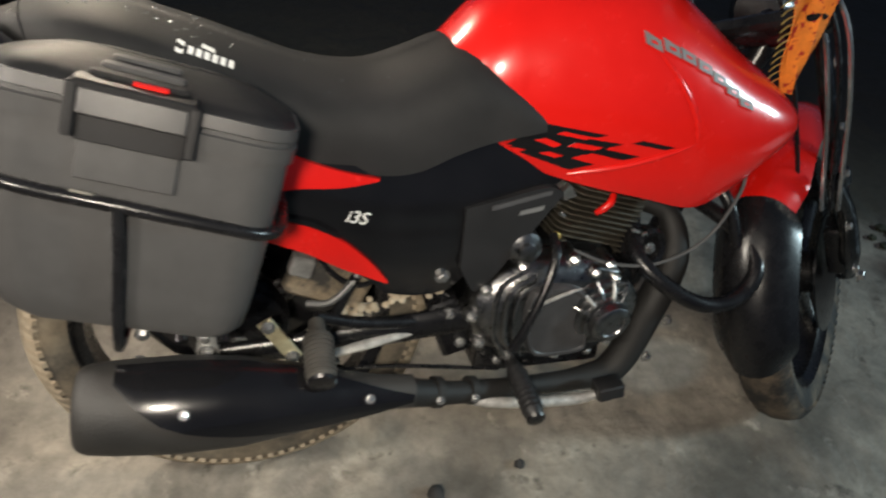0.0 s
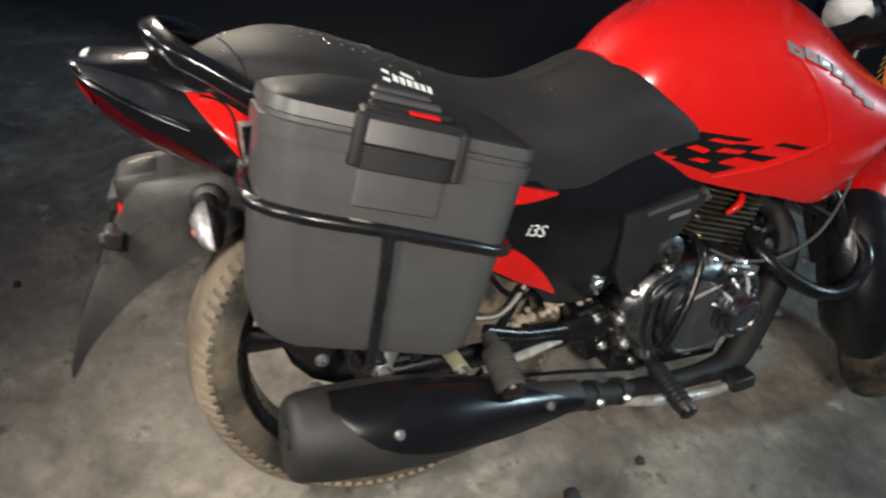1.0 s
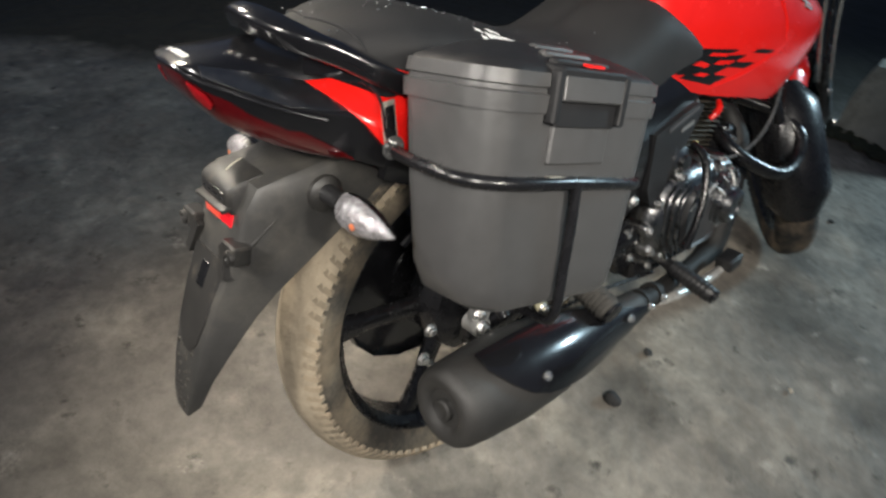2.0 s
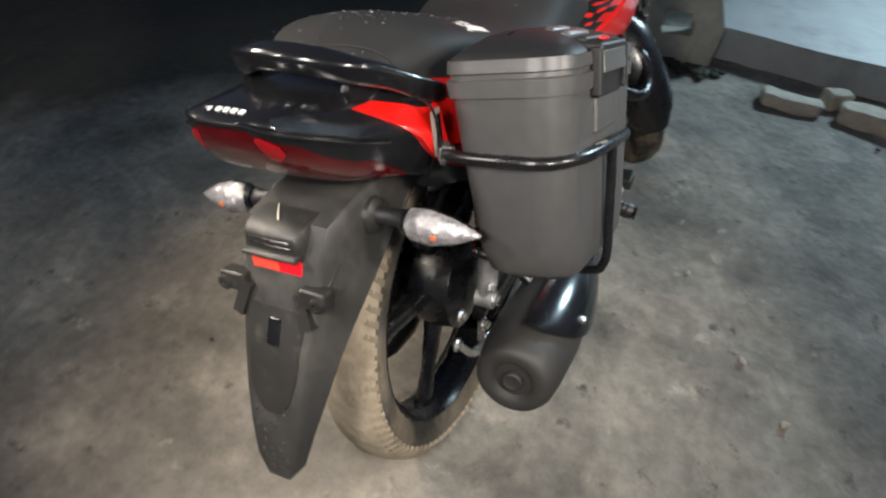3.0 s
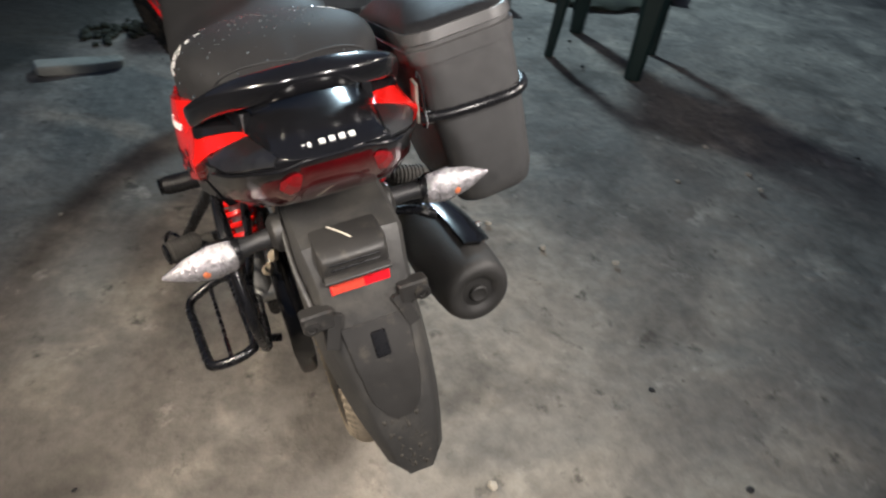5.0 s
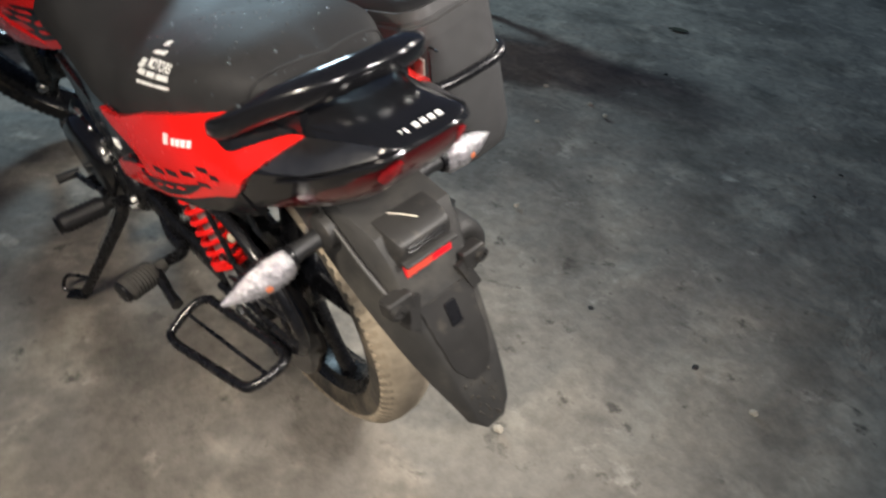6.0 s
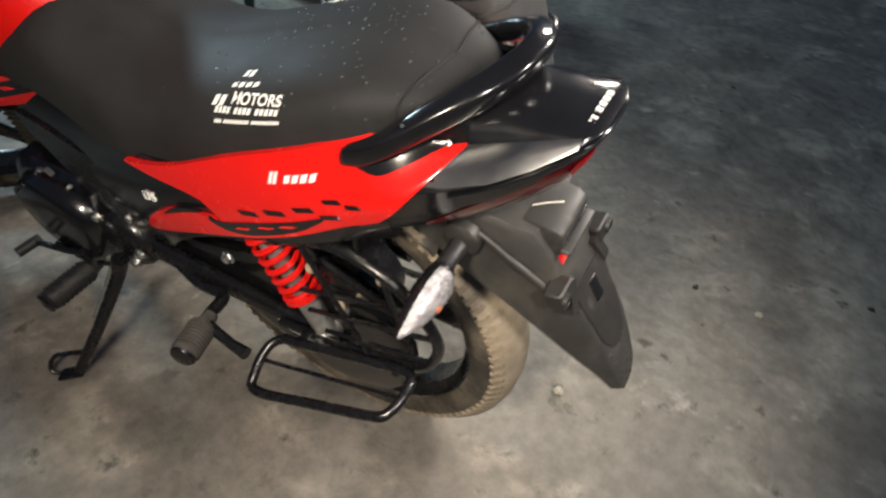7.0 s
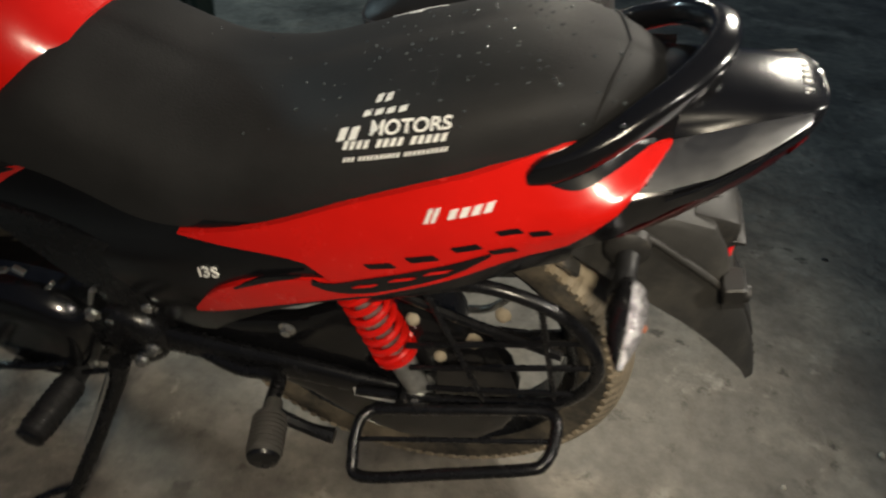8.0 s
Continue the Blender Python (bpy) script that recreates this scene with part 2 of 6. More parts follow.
def tube(bm, pts, r, n=10, steps=6, closed=False):
    """A round bar along a smooth line; r is one radius or one for each point given."""
    rs = r if isinstance(r, (list, tuple)) else [r] * len(pts)
    line = curve([(*p, ) for p in pts], steps, closed)
    m = len(line)
    up, rings = None, []
    for i, p in enumerate(line):
        a, b = (line[i - 1] if closed or i else p), (line[(i + 1) % m] if closed or i + 1 < m else p)
        d = (b - a).normalized()
        if up is None:
            up = d.orthogonal().normalized()
        up = (up - d * up.dot(d)).normalized()
        side = d.cross(up)
        f = i / max(1, m - 1) * (len(rs) - 1)
        k = min(int(f), len(rs) - 2) if len(rs) > 1 else 0
        rad = rs[k] + (rs[min(k + 1, len(rs) - 1)] - rs[k]) * (f - k)
        rings.append([p + (up * math.cos(t) + side * math.sin(t)) * rad for t in (2 * math.pi * j / n for j in range(n))])
    return loft(bm, rings, closed=closed)


def bar(pts, r, n=10, steps=6, closed=False):
    return tube(bmesh.new(), pts, r, n, steps, closed)


def lathe(bm, profile, centre, axis, n=32):
    """A turned shape: profile of (distance along axis, radius)."""
    axis = Vector(axis).normalized()
    u = axis.orthogonal().normalized()
    w = axis.cross(u)
    rings = [[Vector(centre) + axis * d + (u * math.cos(t) + w * math.sin(t)) * max(r, 0.0004) for t in (2 * math.pi * j / n for j in range(n))] for d, r in profile]
    return loft(bm, rings)


def turned(profile, centre, axis, n=32):
    return lathe(bmesh.new(), profile, centre, axis, n)


def block(bm, centre, size, m=None, round_by=0.0):
    """A box, its upright edges rounded by round_by."""
    x, y, z = (s / 2 for s in size)
    if round_by:
        ring = []
        for sx, sy, a0 in ((1, 1, 0), (-1, 1, 90), (-1, -1, 180), (1, -1, 270)):
            for k in range(5):
                a = radians(a0 + 22.5 * k)
                ring.append((sx * (x - round_by) + round_by * math.cos(a), sy * (y - round_by) + round_by * math.sin(a)))
    else:
        ring = [(x, y), (-x, y), (-x, -y), (x, -y)]
    e = min(round_by, z) * 0.5
    levels = [(-z, e), (-z + e, 0), (z - e, 0), (z, e)] if e else [(-z, 0), (z, 0)]
    rings = []
    for h, inset in levels:
        fx, fy = 1 - inset / x, 1 - inset / y
        rings.append([(m or Matrix()) @ Vector((px * fx, py * fy, h)) + Vector(centre) for px, py in ring])
    return loft(bm, rings)


def box_of(centre, size, m=None, round_by=0.0):
    return block(bmesh.new(), centre, size, m, round_by)


def lerp(table, x):
    """Reads a table of (x, value) rows along straight lines."""
    if x <= table[0][0]:
        return table[0][1]
    for (a, u), (b, v) in zip(table, table[1:]):
        if x <= b:
            return u + (v - u) * (x - a) / (b - a)
    return table[-1][1]


def easy(table, x):
    """Reads a table along a smooth line."""
    n = len(table)
    if x <= table[0][0]:
        return table[0][1]
    if x >= table[-1][0]:
        return table[-1][1]
    i = max(k for k in range(n - 1) if table[k][0] <= x)
    (a, u), (b, v) = table[i], table[i + 1]
    su = (v - table[i - 1][1]) / (b - table[i - 1][0]) if i else (v - u) / (b - a)
    sv = (table[i + 2][1] - u) / (table[i + 2][0] - a) if i + 2 < n else (v - u) / (b - a)
    t, h = (x - a) / (b - a), b - a
    return (2 * t ** 3 - 3 * t * t + 1) * u + (t ** 3 - 2 * t * t + t) * h * su + (-2 * t ** 3 + 3 * t * t) * v + (t ** 3 - t * t) * h * sv


def skin(top, bottom, depth, side, proud=0.0, thick=0.006, columns=26, rows=6):
    """A thin curved panel between two lines (x, z), lying on the surface y = depth(x, z); side +1 is the left of the machine."""
    bm = bmesh.new()
    x0, x1 = max(top[0][0], bottom[0][0]), min(top[-1][0], bottom[-1][0])
    out, back = [], []
    for i in range(columns + 1):
        x = x0 + (x1 - x0) * i / columns
        zt, zb = easy(top, x), easy(bottom, x)
        if zt - zb < 0.0008:
            zt = zb + 0.0008
        col, col2 = [], []
        for k in range(rows + 1):
            z = zb + (zt - zb) * k / rows
            y = depth(x, z)
            col.append(bm.verts.new((x, side * (y + proud), z)))
            col2.append(bm.verts.new((x, side * (y + proud - thick), z)))
        out.append(col)
        back.append(col2)
    for g in (out, back):
        for i in range(columns):
            for k in range(rows):
                bm.faces.new((g[i][k], g[i + 1][k], g[i + 1][k + 1], g[i][k + 1]))
    for i in range(columns):
        bm.faces.new((out[i][0], out[i + 1][0], back[i + 1][0], back[i][0]))
        bm.faces.new((out[i][rows], out[i + 1][rows], back[i + 1][rows], back[i][rows]))
    for k in range(rows):
        bm.faces.new((out[0][k], out[0][k + 1], back[0][k + 1], back[0][k]))
        bm.faces.new((out[-1][k], out[-1][k + 1], back[-1][k + 1], back[-1][k]))
    return bm


def chip(corners, depth, side, proud=0.0015, thick=0.003):
    """A small flat-printed or stuck-on piece with corners (x, z) on a curved surface."""
    bm = bmesh.new()
    a = [bm.verts.new((x, side * (depth(x, z) + proud), z)) for x, z in corners]
    b = [bm.verts.new((x, side * (depth(x, z) + proud - thick), z)) for x, z in corners]
    n = len(corners)
    bm.faces.new(a)
    bm.faces.new(b[::-1])
    for i in range(n):
        bm.faces.new((a[i], a[(i + 1) % n], b[(i + 1) % n], b[i]))
    return bm


def thing(name, label, category, m=None, group=""):
    ob = new(name)
    ob.matrix_world = m or Matrix()
    return tagged(ob, label, category, group)


# ---- the yard ----
def make_ground():
    bm = bmesh.new()
    n, half = 240, 4.5
    vs = {}
    for i in range(n + 1):
        for k in range(n + 1):
            x, y = -half + 2 * half * i / n + 0.6, -half + 2 * half * k / n - 0.3
            edge = min(i, k, n - i, n - k) / 20.0
            z = 0.012 * noise.noise(V(x * 1.3, y * 1.3, 0.2)) + 0.008 * noise.noise(V(x * 5, y * 5, 3.1)) + 0.005 * noise.noise(V(x * 14, y * 14, 7.7))
            near = min(1.0, math.hypot(x - 0.6, y * 1.6) / 1.2)
            vs[i, k] = bm.verts.new((x, y, (z * near - 0.004) * min(1.0, edge)))
    for i in range(n):
        for k in range(n):
            bm.faces.new((vs[i, k], vs[i + 1, k], vs[i + 1, k + 1], vs[i, k + 1]))
    far = 60.0
    outer = [bm.verts.new(p) for p in ((-far, -far, 0), (far, -far, 0), (far, far, 0), (-far, far, 0))]
    sides = [[vs[i, 0] for i in range(n + 1)], [vs[n, k] for k in range(n + 1)], [vs[i, n] for i in range(n, -1, -1)], [vs[0, k] for k in range(n, -1, -1)]]
    for s, line in enumerate(sides):
        bm.faces.new([*line[::-1], outer[s], outer[(s + 1) % 4]])
    ob = part("ground", bm, GROUND)
    tagged(ob, "grey-brown trodden cement yard with pale patches and dirt", "ground", kind="structure")


make_ground()

# ---- the motorcycle: x runs forward, y to its left, z up, before it leans on its side stand ----
LEANING = pose(0, 0, 0, -11.5, 0, 0)
bike = thing("motorcycle", "red and black commuter motorcycle leaning on its side stand", "motorcycle", LEANING)
AXLE = V(0.155, 0, 0.304)
HEAD, RAKE = V(0.95, 0, 0.82), V(0.50, 0, -0.866).normalized()
STEER = Matrix.Translation((-0.045, -0.012, 0)) @ Matrix.Translation(HEAD) @ Matrix.Rotation(radians(-42), 4, RAKE) @ Matrix.Translation(-HEAD)
FRONT = V(1.285, 0, 0.298)


def sheet(quad, surface, side, proud, n=6, thick=0.002):
    """A four-cornered decal that follows a curved surface."""
    a, b, c, d = (Vector(q) for q in quad)
    bm = bmesh.new()
    front, back = [], []
    for i in range(n + 1):
        fr, bk = [], []
        for k in range(n + 1):
            p = a.lerp(b, i / n).lerp(d.lerp(c, i / n), k / n)
            y = surface(p.x, p.y)
            fr.append(bm.verts.new((p.x, side * (y + proud), p.y)))
            bk.append(bm.verts.new((p.x, side * (y + proud - thick), p.y)))
        front.append(fr)
        back.append(bk)
    for g in (front, back):
        for i in range(n):
            for k in range(n):
                bm.faces.new((g[i][k], g[i + 1][k], g[i + 1][k + 1], g[i][k + 1]))
    rim = [(i, 0) for i in range(n)] + [(n, k) for k in range(n)] + [(i, n) for i in range(n, 0, -1)] + [(0, k) for k in range(n, 0, -1)]
    for (i, k), (u, v) in zip(rim, rim[1:] + rim[:1]):
        bm.faces.new((front[i][k], front[u][v], back[u][v], back[i][k]))
    return bm


def bolt(at, axis, r=0.007, parent=None, mat=None, m=None):
    """A hexagon bolt head with its washer."""
    bm = turned([(0, r * 1.5), (0.002, r * 1.5)], at, axis, 14)
    lathe(bm, [(0.002, r), (0.002 + r * 0.9, r), (0.002 + r * 1.1, r * 0.7)], at, axis, 6)
    return part("bolt", bm, mat or CHROME, parent or bike, m=m, smooth=False)


def wheel(name, centre, m=None, tyre=None, crusted=True):
    """A five-spoke alloy wheel with its tyre."""
    c = Vector(centre)
    bm = bmesh.new()
    ring = [(-0.034, 0.238), (-0.036, 0.229), (-0.028, 0.225), (-0.020, 0.2155), (0.020, 0.2155), (0.028, 0.225), (0.036, 0.229), (0.034, 0.238), (0.020, 0.230), (-0.020, 0.230)]
    n = 72
    loft(bm, [[c + V(r * math.cos(a), y, r * math.sin(a)) for y, r in ring] for a in (2 * math.pi * j / n for j in range(n))], closed=True)
    hub = part(name, bm, SATIN, bike, "black five-spoke alloy wheel", m)
    for k in range(5):
        a = 2 * math.pi * k / 5 + 0.49
        d, s = V(math.cos(a), 0, math.sin(a)), V(-math.sin(a), 0, math.cos(a))
        rings = []
        for r, w, t in ((0.03, 0.026, 0.020), (0.09, 0.017, 0.015), (0.16, 0.014, 0.012), (0.218, 0.024, 0.014)):
            rings.append([c + d * r + s * (w * math.cos(q)) + V(0, t * math.sin(q), 0) for q in (2 * math.pi * j / 10 for j in range(10))])
        part("spoke", loft(bmesh.new(), rings), SATIN, hub, m=m)
    part("hub", turned([(-0.055, 0.022), (-0.05, 0.042), (0.05, 0.042), (0.055, 0.022)], c, (0, 1, 0), 28), SATIN, hub, m=m)
    bm = bmesh.new()
    prof = [(-0.036, 0.232), (-0.041, 0.245), (-0.044, 0.262), (-0.040, 0.279), (-0.029, 0.291), (-0.012, 0.2965), (0.012, 0.2965), (0.029, 0.291), (0.040, 0.279), (0.044, 0.262), (0.041, 0.245), (0.036, 0.232), (0.02, 0.226), (-0.02, 0.226)]
    n = 96
    loft(bm, [[c + V(r * math.cos(a), y, r * math.sin(a)) for y, r in prof] for a in (2 * math.pi * j / n for j in range(n))], closed=True)
    part("tyre", bm, tyre or TYRE, hub, "black tyre caked with dry mud" if crusted else "black tyre with a dusty tread", m)
    crust = [(-0.0436, 0.2735), (-0.0395, 0.2825), (-0.0305, 0.2925), (-0.012, 0.2985), (0.012, 0.2985), (0.0305, 0.2925), (0.0395, 0.2825), (0.0436, 0.2735), (0.030, 0.285), (0.0, 0.288), (-0.030, 0.285)]
    part("mud_crust", loft(bmesh.new(), [[c + V(r * math.cos(a), y, r * math.sin(a)) for y, r in crust] for a in (2 * math.pi * j / n for j in range(n))], closed=True), MUD if crusted else tyre, hub, "pale dry mud on the tread" if crusted else "worn tread", m)
    bm = bmesh.new()
    for j in range(92):
        a = 2 * math.pi * j / 92
        for sgn in (-1, 1):
            q = a + (0.034 if sgn > 0 else 0)
            d, s = V(math.cos(q), 0, math.sin(q)), V(-math.sin(q), 0, math.cos(q))
            rings = []
            for f, (y, r) in enumerate(((0.026, 0.2915), (0.032, 0.2885), (0.038, 0.2825), (0.0435, 0.270))):
                e = 0.0060 if f < 3 else 0.0050
                o = s * (0.005 * f)
                rings.append([c + d * (r + h) + o + s * g + V(0, sgn * (y + (0.003 if f == 3 and h > 0 else 0)), 0) for g, h in ((-e, -0.004), (e, -0.004), (e * 0.75, 0.0018), (-e * 0.75, 0.0018))])
            loft(bm, rings)
    tread = part("tread_block", bm, LUG if crusted else tyre, hub, "mud-covered tread blocks" if crusted else "dark tread blocks", m, smooth=False)
    tagged(tread, kind="stuff")
    return hub


# wheels
rear = wheel("rear_wheel", AXLE, Matrix.Translation(AXLE) @ Matrix.Scale(1.02, 4) @ Matrix.Translation(-AXLE))
part("brake_drum", turned([(-0.062, 0.015), (-0.060, 0.052), (-0.050, 0.074), (-0.020, 0.078), (0.02, 0.074)], AXLE, (0, 1, 0), 36), SATIN, rear, "black rear brake drum")
part("sprocket", turned([(0.052, 0.05), (0.054, 0.082), (0.060, 0.082), (0.062, 0.05)], AXLE, (0, 1, 0), 42), SATIN, rear)
part("axle_nut", turned([(-0.105, 0.010), (-0.100, 0.012), (-0.088, 0.012), (-0.086, 0.017), (-0.082, 0.017)], AXLE, (0, 1, 0), 6), CHROME, rear, smooth=False)
part("brake_lever", bar([AXLE + V(-0.005, -0.082, 0.0), AXLE + V(-0.02, -0.085, -0.04), AXLE + V(-0.03, -0.087, -0.085)], [0.008, 0.006, 0.007]), CHROME, rear, "plated brake arm")
for p, r in (((0.094, -0.106, 0.285), 0.008), ((0.100, -0.110, 0.222), 0.007), ((0.030, -0.100, 0.350), 0.007), ((0.112, -0.112, 0.345), 0.008), ((0.02, -0.095, 0.300), 0.007)):
    bolt(p, (0, -1, 0), r, rear)
part("torque_arm", bar([(0.02, -0.098, 0.300), (0.07, -0.102, 0.245), (0.16, -0.104, 0.238), (0.30, -0.106, 0.275)], [0.006, 0.007, 0.006, 0.006], 8), CHROME, rear, "plated torque arm")
part("brake_rod", bar([AXLE + V(-0.03, -0.09, -0.085), V(0.33, -0.105, 0.255), V(0.56, -0.12, 0.235)], 0.0035), SATIN, bike)
front = wheel("front_wheel", FRONT, STEER, FRONTTYRE, False)
part("brake_disc", turned([(-0.062, 0.055), (-0.060, 0.115), (-0.056, 0.115), (-0.054, 0.055)], FRONT, (0, 1, 0), 40), CASING, front, "steel brake disc", STEER)

# swing arm and chain case
for sgn, name in ((-1, "swing_arm"), (1, "swing_arm")):
    bm = bmesh.new()
    rings = []
    for x, z, h, w in ((0.10, 0.298, 0.017, 0.011), (0.20, 0.303, 0.020, 0.012), (0.36, 0.316, 0.024, 0.013), (0.52, 0.335, 0.026, 0.014)):
        rings.append([V(x, sgn * (0.094 + 0.02 * x) + w * math.cos(a), z + h * math.sin(a)) for a in (2 * math.pi * j / 14 for j in range(14))])
    part(name, loft(bm, rings), SATIN, bike)
bm = bmesh.new()
rings = []
for x, z, h in ((-0.008, 0.302, 0.03), (0.006, 0.303, 0.075), (0.04, 0.304, 0.118), (0.09, 0.304, 0.142), (0.155, 0.304, 0.150), (0.22, 0.306, 0.128), (0.28, 0.310, 0.085), (0.36, 0.315, 0.056), (0.50, 0.32, 0.05), (0.56, 0.32, 0.035)):
    rings.append([V(x, 0.074 + 0.016 * (1 if math.cos(a) > 0 else -1) * abs(math.cos(a)) ** 0.4, z + h * (1 if math.sin(a) > 0 else -1) * abs(math.sin(a)) ** 0.6) for a in (2 * math.pi * j / 20 for j in range(20))])
part("chain_case", loft(bm, rings), BLACK, bike, "glossy black enclosed chain case")
part("sticker", box_of((0.166, 0.1160, 0.3060), (0.068, 0.003, 0.016), pose(0, 0, 0, 0, -2, 0), 0.0008), WHITE, bike, "plain white sticker on the chain case")

# shock absorbers with red springs
def shock(side):
    top, low = V(0.198, side * 0.104, 0.565), V(0.114, side * 0.104, 0.322)
    d = (low - top).normalized()
    body = part("shock_absorber", turned([(-0.02, 0.012), (0.0, 0.021), (0.02, 0.023), (0.10, 0.013), (0.17, 0.013), (0.175, 0.017), (0.235, 0.016), (0.262, 0.015)], top, d, 18), ALU, bike, "shock absorber with a red coil spring")
    u = d.orthogonal().normalized()
    w = d.cross(u)
    turns, n = 8.5, 150
    pts = [top + d * (0.022 + 0.148 * i / n) + (u * math.cos(2 * math.pi * turns * i / n) + w * math.sin(2 * math.pi * turns * i / n)) * 0.0230 for i in range(n + 1)]
    part("spring", bar(pts, 0.0046, 7, 1), RED, body, "red coil spring")
    part("spring_seat", turned([(0.168, 0.028), (0.176, 0.028), (0.179, 0.019)], top, d, 20), RED, body)
    part("lower_eye", turned([(-0.014, 0.016), (0.014, 0.016)], low, (0, 1, 0), 20), ALU, body)
    bolt(low + V(0, side * 0.014, 0), (0, side, 0), 0.009, body)


shock(-1)
shock(1)


# fuel tank
TANK_TOP = [(0.46, 0.745), (0.50, 0.79), (0.56, 0.825), (0.64, 0.848), (0.72, 0.848), (0.80, 0.815), (0.88, 0.760), (0.94, 0.722), (0.985, 0.688), (1.0, 0.665)]
TANK_LOW = [(0.46, 0.700), (0.50, 0.618), (0.56, 0.588), (0.63, 0.566), (0.75, 0.541), (0.83, 0.526), (0.885, 0.552), (0.94, 0.592), (0.985, 0.625), (1.0, 0.645)]
TANK_WIDE = [(0.46, 0.070), (0.50, 0.102), (0.56, 0.118), (0.63, 0.134), (0.72, 0.150), (0.80, 0.157), (0.88, 0.158), (0.94, 0.150), (0.985, 0.128), (1.0, 0.10)]


def tank_half(x, z):
    """The half width of the tank at a height."""
    t, b, w = easy(TANK_TOP, x), easy(TANK_LOW, x), easy(TANK_WIDE, x)
    mid = b + (t - b) * 0.36
    f = (z - mid) / (t - mid) if z > mid else (mid - z) / (mid - b) * 0.55
    return w * max(0.0, 1 - min(1.0, abs(f)) ** 2.3) ** (1 / 2.3)


bm = bmesh.new()
rings = []
for i in range(41):
    x = 0.46 + 0.54 * i / 40
    t, b = easy(TANK_TOP, x), easy(TANK_LOW, x)
    zs = [b + (t - b) * (0.5 - 0.5 * math.cos(math.pi * k / 14)) for k in range(15)]
    left = [V(x, tank_half(x, z), z) for z in zs]
    rings.append(left + [V(p.x, -p.y, p.z) for p in left[::-1]])
tank = part("fuel_tank", loft(bm, rings), RED, bike, "glossy red fuel tank with black chequer decals")
for side in (-1, 1):
    ridge = [(0.621, 0.579), (0.658, 0.588), (0.704, 0.600), (0.759, 0.620), (0.795, 0.634)]
    part("tank_crease", bar([(x, side * (tank_half(x, z) - 0.001), z) for x, z in ridge], [0.002, 0.005, 0.005, 0.001], 8), RED, tank)
    part("tank_crease", bar([(x, side * (tank_half(x, z) - 0.0012), z) for x, z in ((0.700, 0.770), (0.735, 0.735), (0.765, 0.700), (0.787, 0.664), (0.795, 0.636))], [0.001, 0.0032, 0.004, 0.004, 0.002], 8), RED, tank)
    # chequered decal
    for k, quad in enumerate((((0.553, 0.639), (0.580, 0.654), (0.661, 0.643), (0.647, 0.639)), ((0.540, 0.630), (0.560, 0.645), (0.685, 0.631), (0.658, 0.623)), ((0.528, 0.620), (0.546, 0.633), (0.665, 0.624), (0.636, 0.612)),
                              ((0.638, 0.617), (0.658, 0.623), (0.712, 0.614), (0.689, 0.607)), ((0.532, 0.617), (0.562, 0.626), (0.643, 0.616), (0.617, 0.606)), ((0.548, 0.609), (0.566, 0.618), (0.652, 0.598), (0.619, 0.587)), ((0.697, 0.633), (0.713, 0.637), (0.761, 0.629), (0.746, 0.625)))):
        dark = part("decal", sheet(quad, tank_half, side, 0.0014 + 0.00006 * k), BLACK, tank, "black chequer decal")
    for quad in (((0.592, 0.641), (0.601, 0.645), (0.642, 0.639), (0.631, 0.635)), ((0.563, 0.630), (0.578, 0.634), (0.601, 0.626), (0.591, 0.621)), ((0.609, 0.624), (0.621, 0.630), (0.658, 0.625), (0.646, 0.620)), ((0.573, 0.611), (0.587, 0.614), (0.607, 0.609), (0.596, 0.605))):
        part("decal_cell", sheet(quad, tank_half, side, 0.0024), RED, tank, "red chequer cell")
    # raised maker's lettering, kept to plain slanted shapes
    for k, (x, z) in enumerate(((0.706, 0.767), (0.733, 0.760), (0.759, 0.750), (0.787, 0.737), (0.813, 0.722), (0.838, 0.706), (0.862, 0.690))):
        w, h = 0.0130, 0.0125 - 0.0004 * k
        part("badge_stroke", chip(((x - w, z + h), (x + w * 0.75, z + h * 0.1), (x + w, z - h), (x - w * 0.8, z - h * 0.2)), tank_half, side, 0.003, 0.005), BADGE, tank, "grey raised badge", smooth=False)
        part("badge_stroke", chip(((x - 0.005, z + 0.0030), (x + 0.004, z - 0.0008), (x + 0.005, z - 0.0040), (x - 0.004, z - 0.0006)), tank_half, side, 0.0034, 0.005), RED, tank, smooth=False)
part("filler_cap", turned([(-0.01, 0.036), (0.004, 0.036), (0.008, 0.030), (0.010, 0.008)], (0.66, 0, 0.846), (0, 0, 1), 28), CHROME, tank, "chrome filler cap")

# seat in one piece, the pillion half raised
SEAT_TOP = [(-0.115, 0.738), (-0.095, 0.753), (-0.07, 0.764), (-0.04, 0.773), (0.0, 0.779), (0.06, 0.771), (0.10, 0.759), (0.15, 0.744), (0.19, 0.730), (0.27, 0.706), (0.35, 0.702), (0.42, 0.726), (0.47, 0.745), (0.50, 0.739), (0.54, 0.712), (0.58, 0.672), (0.60, 0.655)]
SEAT_LOW = [(-0.115, 0.732), (-0.08, 0.730), (0.0, 0.716), (0.10, 0.680), (0.19, 0.640), (0.27, 0.606), (0.35, 0.590), (0.40, 0.592), (0.45, 0.612), (0.50, 0.628), (0.56, 0.640), (0.60, 0.645)]
SEAT_WIDE = [(-0.115, 0.014), (-0.095, 0.040), (-0.07, 0.063), (-0.045, 0.081), (0.0, 0.105), (0.05, 0.117), (0.10, 0.123), (0.19, 0.128), (0.27, 0.130), (0.35, 0.133), (0.42, 0.130), (0.50, 0.125), (0.56, 0.126), (0.60, 0.118)]


